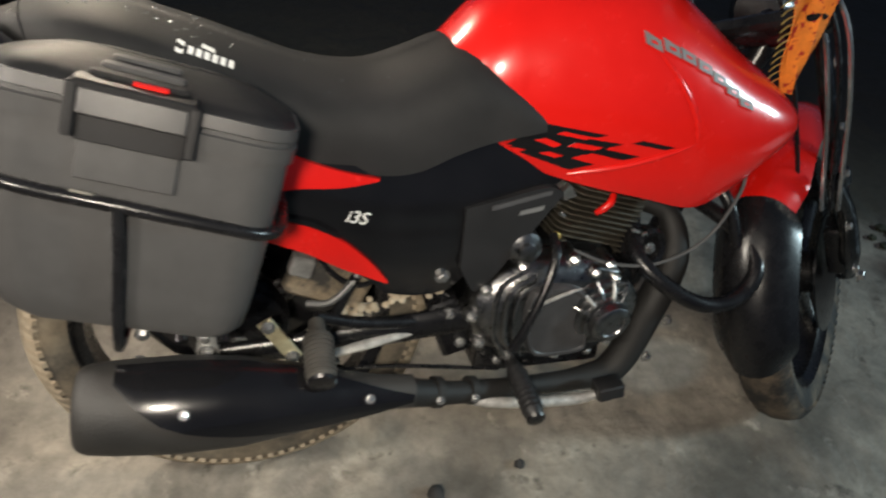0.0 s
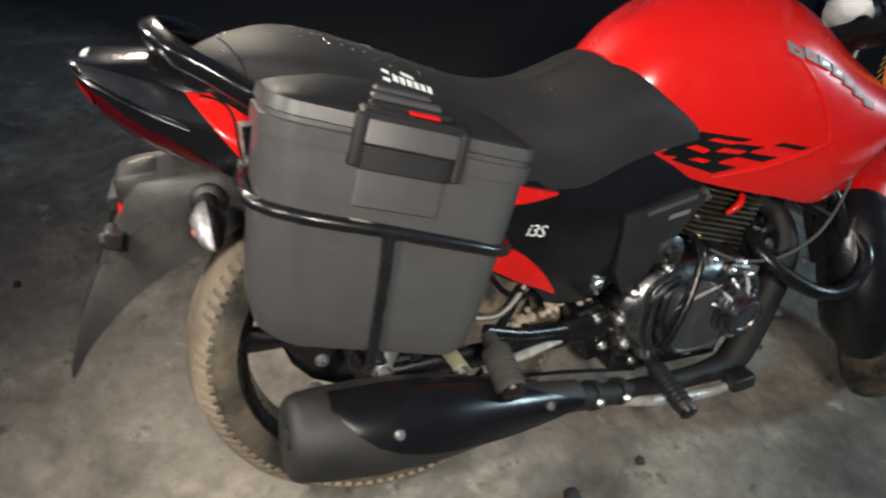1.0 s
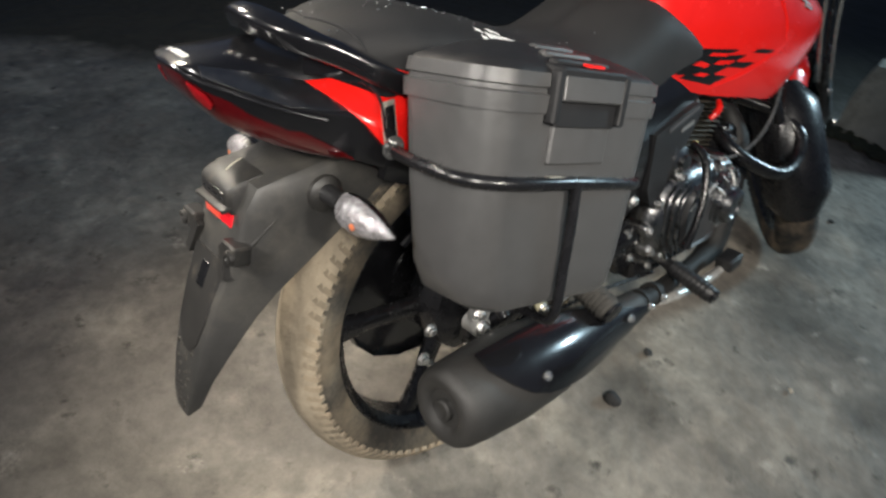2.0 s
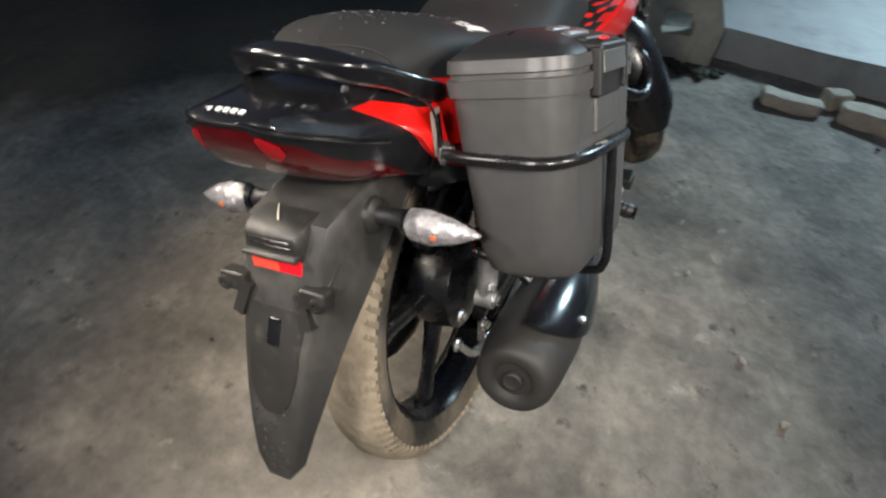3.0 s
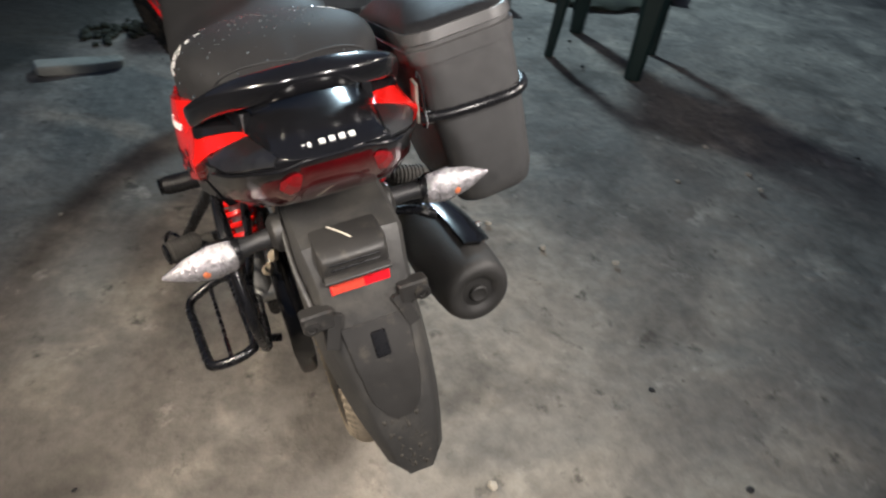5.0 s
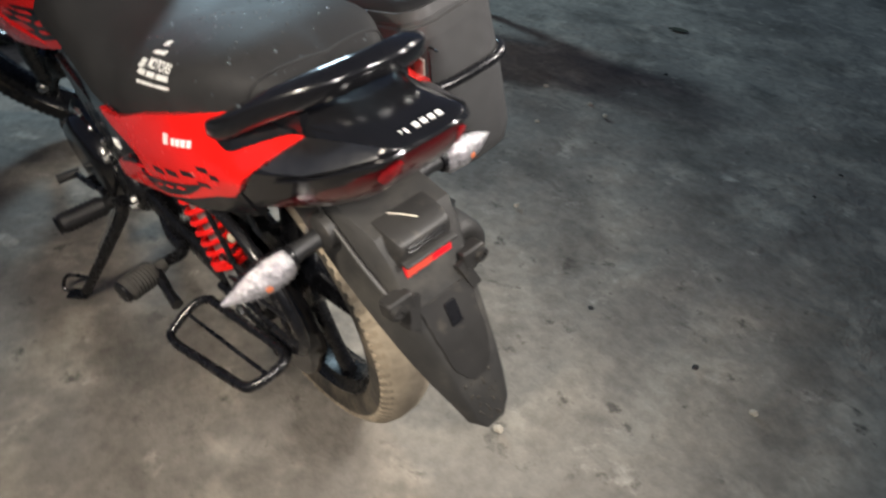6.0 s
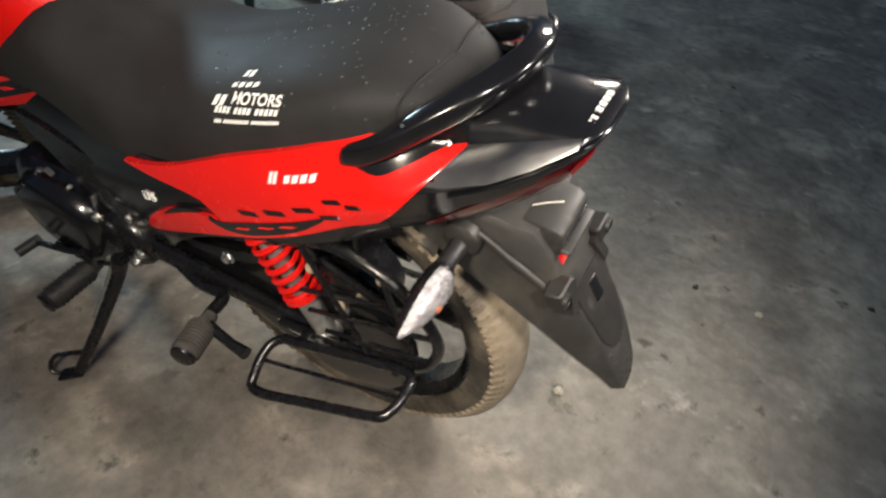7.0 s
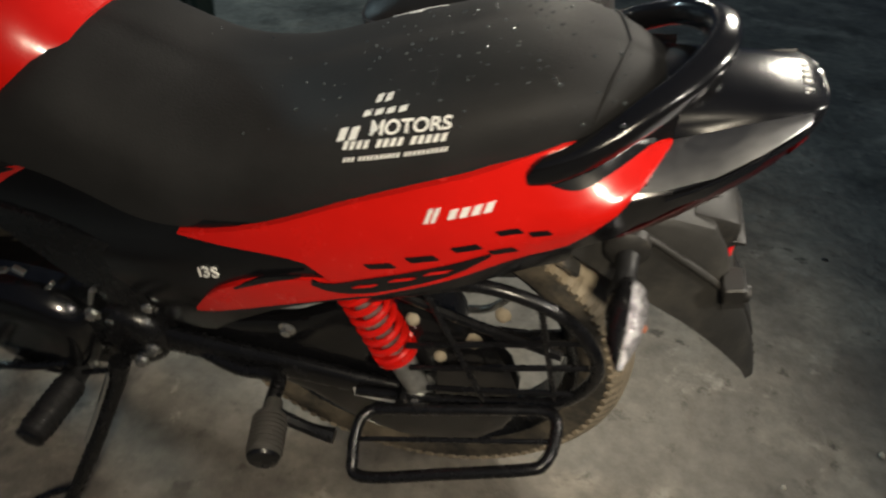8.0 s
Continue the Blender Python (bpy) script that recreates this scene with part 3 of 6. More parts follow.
def seat_half(x, z):
    t, b, w = easy(SEAT_TOP, x), easy(SEAT_LOW, x), easy(SEAT_WIDE, x)
    f = min(1.0, max(0.0, (z - b) / (t - b)))
    return w * max(0.0, 1 - f ** 4.0) ** (1 / 2.2)


bm = bmesh.new()
rings = []
for i in range(51):
    x = -0.115 + 0.715 * i / 50
    t, b = easy(SEAT_TOP, x), easy(SEAT_LOW, x)
    zs = [b + (t - b) * math.sin(math.pi / 2 * k / 16) for k in range(17)]
    left = [V(x, seat_half(x, z), z) for z in zs]
    rings.append(left + [V(p.x, -p.y, p.z) for p in left[::-1]])
seat = part("seat", loft(bm, rings), VINYL, bike, "black vinyl seat with a raised pillion part")


rng = random.Random(41)
drops = bmesh.new()
for k in range(150):
    if k < 125:
        x, y = rng.gauss(0.06, 0.075), rng.gauss(0.03, 0.04)
    else:
        x, y = rng.uniform(-0.06, 0.40), rng.uniform(-0.10, 0.10)
    x = min(0.45, max(-0.06, x))
    top, low, wide = easy(SEAT_TOP, x), easy(SEAT_LOW, x), easy(SEAT_WIDE, x)
    g = min(0.92, abs(y) / wide)
    z = low + (top - low) * (1 - g ** 2.2) ** (1 / 4.0)
    r = 0.0008 + 0.0012 * rng.random() ** 2
    turn, long = rng.random() * 3.14, 1 + rng.random() * 0.9
    ring = [(r * long * math.cos(a), r * math.sin(a)) for a in (2 * math.pi * j / 8 for j in range(8))]
    rows = []
    for f, h in ((1.0, -0.0006), (0.8, r * 0.35), (0.35, r * 0.55)):
        rows.append([V(x + f * (u * math.cos(turn) - v * math.sin(turn)), y + f * (u * math.sin(turn) + v * math.cos(turn)), z + h) for u, v in ring])
    loft(drops, rows)
wet = part("water_drop", drops, DROP, seat, "small drops of water on the vinyl")
tagged(wet, kind="stuff")


def letters_on(text, height, width, surface, side, x, z, slope, mat, parent, label, lift=0.0012):
    """Printed letters from the built-in font, laid on a curved surface."""
    data = bpy.data.curves.new("letters", "FONT")
    data.body, data.size, data.align_x, data.align_y, data.offset = text, 1.0, "CENTER", "CENTER", 0.025
    tmp = bpy.data.objects.new("letters", data)
    scene.collection.objects.link(tmp)
    me = bpy.data.meshes.new_from_object(tmp.evaluated_get(bpy.context.evaluated_depsgraph_get()))
    bpy.data.objects.remove(tmp)
    bm = bmesh.new()
    bm.from_mesh(me)
    us, vs = [v.co.x for v in bm.verts], [v.co.y for v in bm.verts]
    u0, su, v0, sv = (min(us) + max(us)) / 2, width / (max(us) - min(us)), (min(vs) + max(vs)) / 2, height / (max(vs) - min(vs))
    for v in bm.verts:
        px = x - side * (v.co.x - u0) * su
        pz = z + (v.co.y - v0) * sv + slope * (px - x)
        v.co = V(px, side * (surface(px, pz) + lift), pz)
    return part("lettering", bm, mat, parent, label, smooth=False)


def words(surface, side, x, z, width, height, counts, mat, parent, slope, label, lift=0.0014):
    """A printed line kept to blocks: counts gives the number of blocks in each word."""
    total = sum(counts) + 0.8 * (len(counts) - 1)
    unit, at = width / total, x + width / 2 * (1 if side > 0 else -1)
    way = -1 if side > 0 else 1
    for count in counts:
        for _ in range(count):
            c = at + way * unit / 2
            zz = z + slope * (c - x)
            q = [(c + unit * 0.33 * f + 0.15 * height * g * way, zz + height / 2 * g + slope * unit * 0.4 * f) for f, g in ((-1, 1), (1, 1), (1, -1), (-1, -1))]
            part("print", chip(q, surface, side, lift, 0.0025), mat, parent, label, smooth=False)
            at += way * unit
        at += way * unit * 0.8


line = []
for k in range(2, 11):
    a = math.pi / 2 * k / 10
    x = -0.060 + 0.022 * math.cos(a)
    t, b = easy(SEAT_TOP, x), easy(SEAT_LOW, x)
    z = b + (t - b) * math.sin(a)
    line.append((x, seat_half(x, z) + 0.0004, z + 0.0004))
part("seam", bar(line + [(p[0], -p[1], p[2]) for p in line[::-1]], 0.0016, 6, 2), VINYL, seat, "stitched seam")
PRINT = "white dealer print"
words(seat_half, 1, 0.136, 0.7385, 0.017, 0.0026, (2,), WHITE, seat, -0.30, PRINT)
words(seat_half, 1, 0.132, 0.7345, 0.042, 0.0024, (4,), WHITE, seat, -0.30, PRINT)
words(seat_half, 1, 0.162, 0.7160, 0.022, 0.0075, (2,), WHITE, seat, -0.30, PRINT)
letters_on("MOTORS", 0.0085, 0.070, seat_half, 1, 0.107, 0.7330, -0.26, WHITE, seat, "white dealer print")
words(seat_half, 1, 0.120, 0.7200, 0.092, 0.0056, (4, 4, 5), WHITE, seat, -0.26, PRINT)
words(seat_half, 1, 0.119, 0.7100, 0.092, 0.0036, (3, 10, 10), WHITE, seat, -0.27, PRINT)
words(seat_half, -1, 0.120, 0.7395, 0.012, 0.0085, (1,), WHITE, seat, -0.35, "white script print")
words(seat_half, -1, 0.153, 0.7282, 0.052, 0.0052, (6,), WHITE, seat, -0.35, "white script print")
words(seat_half, -1, 0.150, 0.7350, 0.022, 0.0022, (1,), WHITE, seat, -0.35, "white script print")


# side panels and tail
def flank(x, z):
    """The half width of the bodywork behind the tank."""
    y = easy([(-0.215, 0.034), (-0.16, 0.062), (-0.10, 0.090), (-0.04, 0.112), (0.03, 0.130), (0.10, 0.139), (0.20, 0.143), (0.33, 0.143), (0.40, 0.136), (0.50, 0.124), (0.64, 0.112)], x)
    mid = easy([(-0.215, 0.735), (-0.10, 0.660), (0.03, 0.620), (0.20, 0.560), (0.40, 0.500), (0.64, 0.52)], x)
    front = y - 1.5 * (z - mid) ** 2
    if x > 0.07:
        return front
    # towards the tail the flank folds over a crease into a shoulder that faces up and out
    ay, az, my, mz, cy, cz = (easy([(row[0], row[i][k]) for row in TAIL], x) for i in (1, 2, 3) for k in (0, 1))
    if z > mz:
        f = min(1.15, (z - mz) / (az - mz))
        fold = my + (ay - my) * f ** 1.15
    else:
        f = min(1.3, (mz - z) / (mz - cz))
        fold = my - (my - cy) * f ** 1.6
    k = min(1.0, max(0.0, (x + 0.03) / 0.10))
    k = k * k * (3 - 2 * k)
    return fold * (1 - k) + front * k


TAIL = [  # x, then (half width, height) of the shoulder's upper edge, the crease and the foot
    (-0.2190, (0.026, 0.7500), (0.027, 0.7485), (0.024, 0.7465)), (-0.2150, (0.038, 0.7505), (0.041, 0.7450), (0.035, 0.7370)), (-0.205, (0.048, 0.7500), (0.053, 0.7400), (0.046, 0.7240)), (-0.172, (0.054, 0.7410), (0.078, 0.7240), (0.067, 0.6960)),
    (-0.140, (0.059, 0.7310), (0.094, 0.7080), (0.081, 0.6700)), (-0.100, (0.066, 0.7190), (0.110, 0.6960), (0.097, 0.6500)), (-0.070, (0.075, 0.7190), (0.118, 0.6870), (0.105, 0.6350)),
    (-0.030, (0.090, 0.7240), (0.124, 0.6660), (0.112, 0.6150)), (0.020, (0.102, 0.7120), (0.129, 0.6400), (0.115, 0.5920)), (0.070, (0.112, 0.6950), (0.134, 0.6220), (0.118, 0.5780))]


PANEL_TOP = [(0.0, 0.64), (0.10, 0.63), (0.24, 0.612), (0.33, 0.604), (0.42, 0.606), (0.52, 0.632), (0.60, 0.606), (0.63, 0.580)]
PANEL_LOW = [(0.0, 0.590), (0.10, 0.555), (0.24, 0.500), (0.33, 0.440), (0.37, 0.400), (0.47, 0.395), (0.50, 0.45), (0.56, 0.53), (0.63, 0.570)]
TAIL_TOP = [(-0.04, 0.716), (-0.02, 0.716), (0.06, 0.694), (0.16, 0.652), (0.26, 0.606)]
TAIL_LOW = [(-0.04, 0.604), (-0.02, 0.594), (0.06, 0.570), (0.16, 0.540), (0.26, 0.505)]
REDS_TOP = [(-0.104, 0.7215), (-0.085, 0.7205), (-0.06, 0.722), (-0.025, 0.727), (0.0, 0.720), (0.08, 0.693), (0.16, 0.660), (0.24, 0.622), (0.30, 0.600), (0.348, 0.588)]
REDS_LOW = {-1: [(-0.104, 0.7205), (-0.088, 0.704), (-0.073, 0.686), (-0.055, 0.660), (-0.034, 0.638), (0.0, 0.616), (0.058, 0.580), (0.12, 0.548), (0.165, 0.524), (0.188, 0.530), (0.202, 0.562), (0.225, 0.580), (0.30, 0.580), (0.348, 0.585)],
            1: [(-0.104, 0.7205), (-0.088, 0.704), (-0.073, 0.687), (-0.055, 0.662), (-0.034, 0.640), (0.0, 0.623), (0.058, 0.592), (0.12, 0.562), (0.160, 0.546), (0.182, 0.556), (0.194, 0.574), (0.215, 0.586), (0.30, 0.586), (0.348, 0.586)]}
HOOK_TOP = {-1: [(0.160, 0.536), (0.20, 0.541), (0.25, 0.532), (0.30, 0.505), (0.340, 0.466), (0.364, 0.432)], 1: [(0.160, 0.566), (0.21, 0.560), (0.26, 0.547), (0.30, 0.529), (0.335, 0.503), (0.358, 0.473)]}
HOOK_LOW = {-1: [(0.160, 0.527), (0.20, 0.510), (0.25, 0.489), (0.30, 0.460), (0.340, 0.440), (0.364, 0.427)], 1: [(0.160, 0.546), (0.21, 0.526), (0.26, 0.506), (0.30, 0.489), (0.335, 0.475), (0.358, 0.467)]}
for side in (-1, 1):
    panel = part("side_panel", skin(PANEL_TOP, PANEL_LOW, flank, side, 0, 0.02), BLACK, bike, "glossy black side panel")
    tail = part("tail_panel", skin(TAIL_TOP, TAIL_LOW, flank, side, 0.002, 0.012), BLACK, bike, "glossy black tail fairing panel")
    part("red_panel", skin(REDS_TOP, REDS_LOW[side], flank, side, 0.007, 0.008), RED, tail, "red tail panel")
    part("red_stripe", skin(HOOK_TOP[side], HOOK_LOW[side], flank, side, 0.007, 0.008), RED, panel, "curved red stripe")
    up = 0.010 if side > 0 else 0.0
    part("decal_band", skin([(0.030, 0.617 + up), (0.06, 0.603 + up), (0.11, 0.582 + up), (0.15, 0.566 + up), (0.185, 0.552 + up), (0.205, 0.552 + up)], [(0.030, 0.613 + up), (0.06, 0.589 + up), (0.11, 0.562 + up), (0.15, 0.545 + up), (0.185, 0.540 + up), (0.205, 0.546 + up)], flank, side, 0.0085, 0.003, 14, 2), BLACK, tail, "black chequer decal")
    part("stripe_slit", skin([(0.215, 0.547 + 2 * up), (0.26, 0.537 + 1.6 * up), (0.295, 0.514 + 1.6 * up)], [(0.215, 0.545 + 2 * up), (0.26, 0.529 + 1.6 * up), (0.295, 0.511 + 1.6 * up)], flank, side, 0.0085, 0.003, 10, 2), BLACK, panel, "thin black line in the stripe")
    for x, z in ((0.150, 0.557), (0.112, 0.574), (0.078, 0.589)):
        z += up
        part("decal_cell", sheet(((x - 0.014, z + 0.0055), (x + 0.006, z - 0.0005), (x + 0.013, z - 0.0055), (x - 0.007, z + 0.0005)), flank, side, 0.0095, 3), RED, tail, "red chequer cell")
    for x, z, w, h in ((0.092, 0.604, 0.016, 0.006), (0.052, 0.622, 0.014, 0.0055), (0.016, 0.643, 0.012, 0.0045), (0.020, 0.621, 0.013, 0.005), (-0.010, 0.646, 0.010, 0.004), (0.132, 0.588, 0.016, 0.0055)):
        z += up
        part("decal", sheet(((x - w * 0.6, z + h), (x + w, z - h * 0.2), (x + w * 0.6, z - h), (x - w, z + h * 0.2)), flank, side, 0.0085, 3), BLACK, tail)
    words(flank, side, 0.050, 0.672, 0.040, 0.0095, (4,), WHITE, tail, -0.28, "white maker's mark", 0.0085)
    words(flank, side, 0.083, 0.664, 0.012, 0.015, (2,), WHITE, tail, -0.28, "white maker's mark", 0.0085)
    bolt((0.448, side * (flank(0.448, 0.424) - 0.001), 0.424), (0, side, 0), 0.008, panel)

# tail body with two creases down each side, and the lamp under its lip
BULGE = [(-0.219, 0.0005), (-0.205, 0.004), (-0.172, 0.0145), (-0.140, 0.026), (-0.100, 0.038), (-0.070, 0.030), (0.07, 0.020)]
bm = bmesh.new()
rings = []
for x, a, m, c in TAIL:
    up = easy(BULGE, x)
    prof = [(0, c[1]), (c[0] * 0.6, c[1]), c, ((c[0] + m[0]) / 2 + 0.003, (c[1] + m[1]) / 2), (m[0] - 0.001, m[1] - 0.003), m, (m[0] * 0.97 + a[0] * 0.03, m[1] + 0.002), ((a[0] + m[0]) / 2 + 0.0012, (a[1] + m[1]) / 2 + 0.0012), a, (a[0] * 0.95, a[1] + 0.28 * up), (a[0] * 0.84, a[1] + 0.60 * up), (a[0] * 0.5, a[1] + 0.90 * up), (0, a[1] + up)]
    rings.append([V(x, y, z) for y, z in prof] + [V(x, -y, z) for y, z in prof[-2:0:-1]])
deck = part("tail_body", loft(bm, rings), BLACK, bike, "glossy black creased tail fairing")
# grey metal panels added to carry the sheen reflected on each shoulder
for side in (1, -1):
    rings = []
    for x, a, m, c in TAIL[2:7]:
        lift = V(0.0, 0.0008 * side, 0.0018)
        low = 1.0 if x < -0.11 else (0.94 if x < -0.09 else 0.84)
        pa, pm = V(x, side * (a[0] + 0.001), a[1] - 0.0005), V(x, side * (a[0] + (m[0] - a[0]) * low), a[1] + (m[1] - a[1]) * low)
        q = (pa + pm) / 2 + V(0, 0.0010 * side, 0.0010)
        rings.append([p + lift for p in (pa, q, pm)] + [p - lift for p in (pm, q, pa)])
    part("flank_panel", loft(bmesh.new(), rings), SILVER, deck, "shoulder panel in dark metallic grey, for the reflected sheen")
# the lamp wraps the underside, from just below the crease
LAMP = [  # x, top (half width, height), foot (half width, height)
    (-0.2165, (0.030, 0.7420), (0.026, 0.7380)), (-0.2090, (0.045, 0.7320), (0.036, 0.7180)), (-0.1900, (0.061, 0.7180), (0.048, 0.6920)), (-0.1700, (0.073, 0.7060), (0.058, 0.6760)),
    (-0.1450, (0.086, 0.6900), (0.070, 0.6610)), (-0.1200, (0.097, 0.6740), (0.082, 0.6500)), (-0.0930, (0.104, 0.6540), (0.092, 0.6400)), (-0.0760, (0.104, 0.6400), (0.096, 0.6340))]
rings = []
for x, u, c in LAMP:
    prof = [(0, u[1]), (u[0] * 0.8, u[1]), (u[0], u[1]), ((u[0] + c[0]) / 2 + 0.0045, (u[1] + c[1]) / 2 + 0.001), (c[0], c[1] + 0.001), (c[0] * 0.85, c[1] - 0.002), (c[0] * 0.5, c[1] - 0.003), (0, c[1] - 0.0035)]
    rings.append([V(x, y, z) for y, z in prof] + [V(x, -y, z) for y, z in prof[-2:0:-1]])
lampe = part("tail_lamp", loft(bmesh.new(), rings), REDLENS, bike, "dark red tail lamp under the tail")
# red patches laid on the lens to paint the glints it throws back
for side in (-1, 1):
    rows = []
    for x, f0, f1 in ((-0.2130, 0.30, 0.70), (-0.208, 0.18, 0.88), (-0.203, 0.22, 0.95), (-0.1985, 0.50, 0.92)):
        (ty, tz), (fy, fz) = ([lerp([(row[0], row[i][k]) for row in LAMP], x) for k in (0, 1)] for i in (1, 2))
        rim = [V(x - 0.001, side * (ty + (fy - ty) * f + 0.0046 * math.sin(math.pi * f) + 0.0012), tz + (fz - tz) * f) for f in (f0, (f0 + f1) / 2, f1)]
        rows.append(rim + [p - V(0, side * 0.005, 0) for p in rim[::-1]])
    part("reflex_glint", loft(bmesh.new(), rows), REFLEX, lampe, "red patch painted for a reflex glint in the lamp", smooth=False)
part("lamp_lip", bar([(-0.105, -0.1085, 0.6900), (-0.145, -0.0925, 0.7060), (-0.188, -0.068, 0.7270), (-0.2085, -0.049, 0.7375), (-0.2185, -0.026, 0.7470), (-0.2205, 0, 0.7480), (-0.2185, 0.026, 0.7470), (-0.2085, 0.049, 0.7375), (-0.188, 0.068, 0.7270), (-0.145, 0.0925, 0.7060), (-0.105, 0.1085, 0.6900)], [0.0014, 0.0022, 0.0024, 0.0024, 0.0024, 0.0024, 0.0024, 0.0024, 0.0024, 0.0022, 0.0014], 8, 4), BLACK, deck, "thin moulded lip above the lamp")
for y, w in ((0.0295, 0.003), (0.0245, 0.003), (0.013, 0.006), (0.004, 0.006), (-0.005, 0.006), (-0.014, 0.006)):
    part("print", box_of((-0.2045, y - 0.0045, 0.7540 - 2.0 * y ** 2), (0.0060, w * 0.84, 0.0024), pose(0, 0, 0, 0, -8, 0)), WHITE, deck, "white maker's mark")
part("straw", bar([(-0.152, 0.016, 0.6215), (-0.165, 0.007, 0.6225), (-0.179, -0.003, 0.6215)], 0.0009, 6), PALE, bike, "pale straw lying on the mudguard")

# grab rail
bm = bmesh.new()
rings = []
line = curve([(0.010, -0.112, 0.702), (-0.018, -0.110, 0.713), (-0.044, -0.104, 0.728), (-0.072, -0.092, 0.746), (-0.106, -0.074, 0.764), (-0.128, -0.036, 0.777), (-0.131, 0.0, 0.780),
              (-0.122, 0.030, 0.775), (-0.102, 0.060, 0.765), (-0.072, 0.086, 0.748), (-0.043, 0.103, 0.728), (-0.018, 0.110, 0.713), (0.010, 0.112, 0.702)], 7)
for i, p in enumerate(line):
    q = line[min(i + 1, len(line) - 1)] - line[max(i - 1, 0)]
    f = min(i, len(line) - 1 - i) / (len(line) - 1)
    up = V(-0.25, 0, 0.97)
    side_way = q.normalized().cross(up).normalized()
    tip = min(1.0, 0.45 + (f * 22) ** 0.6)
    wide, tall = easy([(0.0, 0.008), (0.12, 0.010), (0.28, 0.0120), (0.40, 0.0140), (0.5, 0.0130)], f) * tip, easy([(0.0, 0.012), (0.10, 0.0165), (0.25, 0.0158), (0.40, 0.0135), (0.5, 0.0120)], f) * tip
    rings.append([p + side_way * (wide * math.copysign(abs(math.cos(t)) ** 0.55, math.cos(t))) + up * (tall * math.copysign(abs(math.sin(t)) ** 0.55, math.sin(t))) for t in (2 * math.pi * (k + 0.5) / 16 for k in range(16))])
rail = loft(bm, rings)
grab = part("grab_rail", rail, BLACK, bike, "glossy black pillion grab rail")
for side in (-1, 1):
    up = 0.006 if side < 0 else 0.001
    part("rail_foot", skin([(-0.104, 0.7450), (-0.06, 0.7350), (-0.02, 0.7240), (0.006, 0.7120)], [(-0.104, 0.7225 + up), (-0.085, 0.7180 + up), (-0.06, 0.7070 + up), (-0.035, 0.6950 + up), (-0.01, 0.6970 + up), (0.006, 0.7060)], flank, side, 0.0095, 0.010), BLACK, grab, "black moulded foot of the rail")

# rear mudguard, flap, plate bracket and lamps
# a deep channel: its spine runs down the back, its side walls reach forward over the tyre
SPINE = [(0.02, 0.630), (-0.06, 0.628), (-0.13, 0.621), (-0.170, 0.616), (-0.188, 0.588), (-0.203, 0.550), (-0.221, 0.516), (-0.241, 0.478), (-0.259, 0.438), (-0.274, 0.398), (-0.286, 0.360), (-0.291, 0.336)]
EDGE = [(0.04, 0.600), (-0.02, 0.575), (-0.080, 0.538), (-0.112, 0.520), (-0.144, 0.502), (-0.170, 0.486), (-0.197, 0.464), (-0.218, 0.442), (-0.240, 0.416), (-0.260, 0.388), (-0.277, 0.356), (-0.288, 0.336)]
BACK = [0.056, 0.056, 0.056, 0.056, 0.052, 0.049, 0.045, 0.040, 0.036, 0.031, 0.025, 0.013]
FLARE = [0.062, 0.062, 0.064, 0.065, 0.065, 0.064, 0.061, 0.057, 0.051, 0.043, 0.034, 0.016]
DRIFT = [-0.004] * 6 + [-0.0045, -0.006, -0.008, -0.010, -0.012, -0.013]
rings = []
for (sx, sz), (ex, ez), w, f, off in zip(SPINE, EDGE, BACK, FLARE, DRIFT):
    s, e = V(sx, 0, sz), V(ex, 0, ez)
    half = [(s, 0.0), (s, w * 0.6), (s.lerp(e, 0.02), w * 0.94), (s.lerp(e, 0.10), w + 0.002), (s.lerp(e, 0.5), w * 0.45 + f * 0.55), (e, f)]
    line = [(p, -y) for p, y in half[::-1]] + half[1:]
    outer = [V(p.x, y + off, p.z) for p, y in line]
    inside = (e - s).normalized() * 0.004
    inner = [V(p.x, y * 0.93 + off, p.z) + inside * (0 if k in (0, 10) else 1) for k, (p, y) in enumerate(line)][::-1]
    rings.append(outer + inner)
guard = part("rear_mudguard", loft(bmesh.new(), rings), FLAP, bike, "black plastic rear mudguard and flap, splashed with mud")
for side in (-1, 1):
    part("moulded_rib", bar([(-0.055, side * 0.054, 0.620), (-0.11, side * 0.058, 0.600), (-0.150, side * 0.059, 0.577), (-0.184, side * 0.056, 0.552), (-0.205, side * 0.050, 0.530)], [0.002, 0.0035, 0.004, 0.0035, 0.002], 10), FLAP, guard, "raised moulded rib")
    part("arm_boss", turned([(0, 0.024), (0.010, 0.022), (0.016, 0.014)], (-0.093, side * 0.058, 0.588), (0, side, 0), 22), DUSTY, guard, "round boss at the indicator arm")
bm = bmesh.new()
rings = []
for a in range(13):
    q = radians(2 + 128 * a / 12)
    r = 0.325
    rings.append([AXLE + V(r * math.cos(q), y, r * math.sin(q)) * 1.0 - V(0, 0, 0.02 * abs(y / 0.06) ** 3) for y in (-0.06, -0.045, 0, 0.045, 0.06)] + [AXLE + V((r - 0.005) * math.cos(q), y, (r - 0.005) * math.sin(q)) - V(0, 0, 0.02 * abs(y / 0.06) ** 3) for y in (0.06, 0.045, 0, -0.045, -0.06)])
part("inner_mudguard", loft(bm, rings), MUDDY, bike, "inner mudguard caked with mud")
rings = []
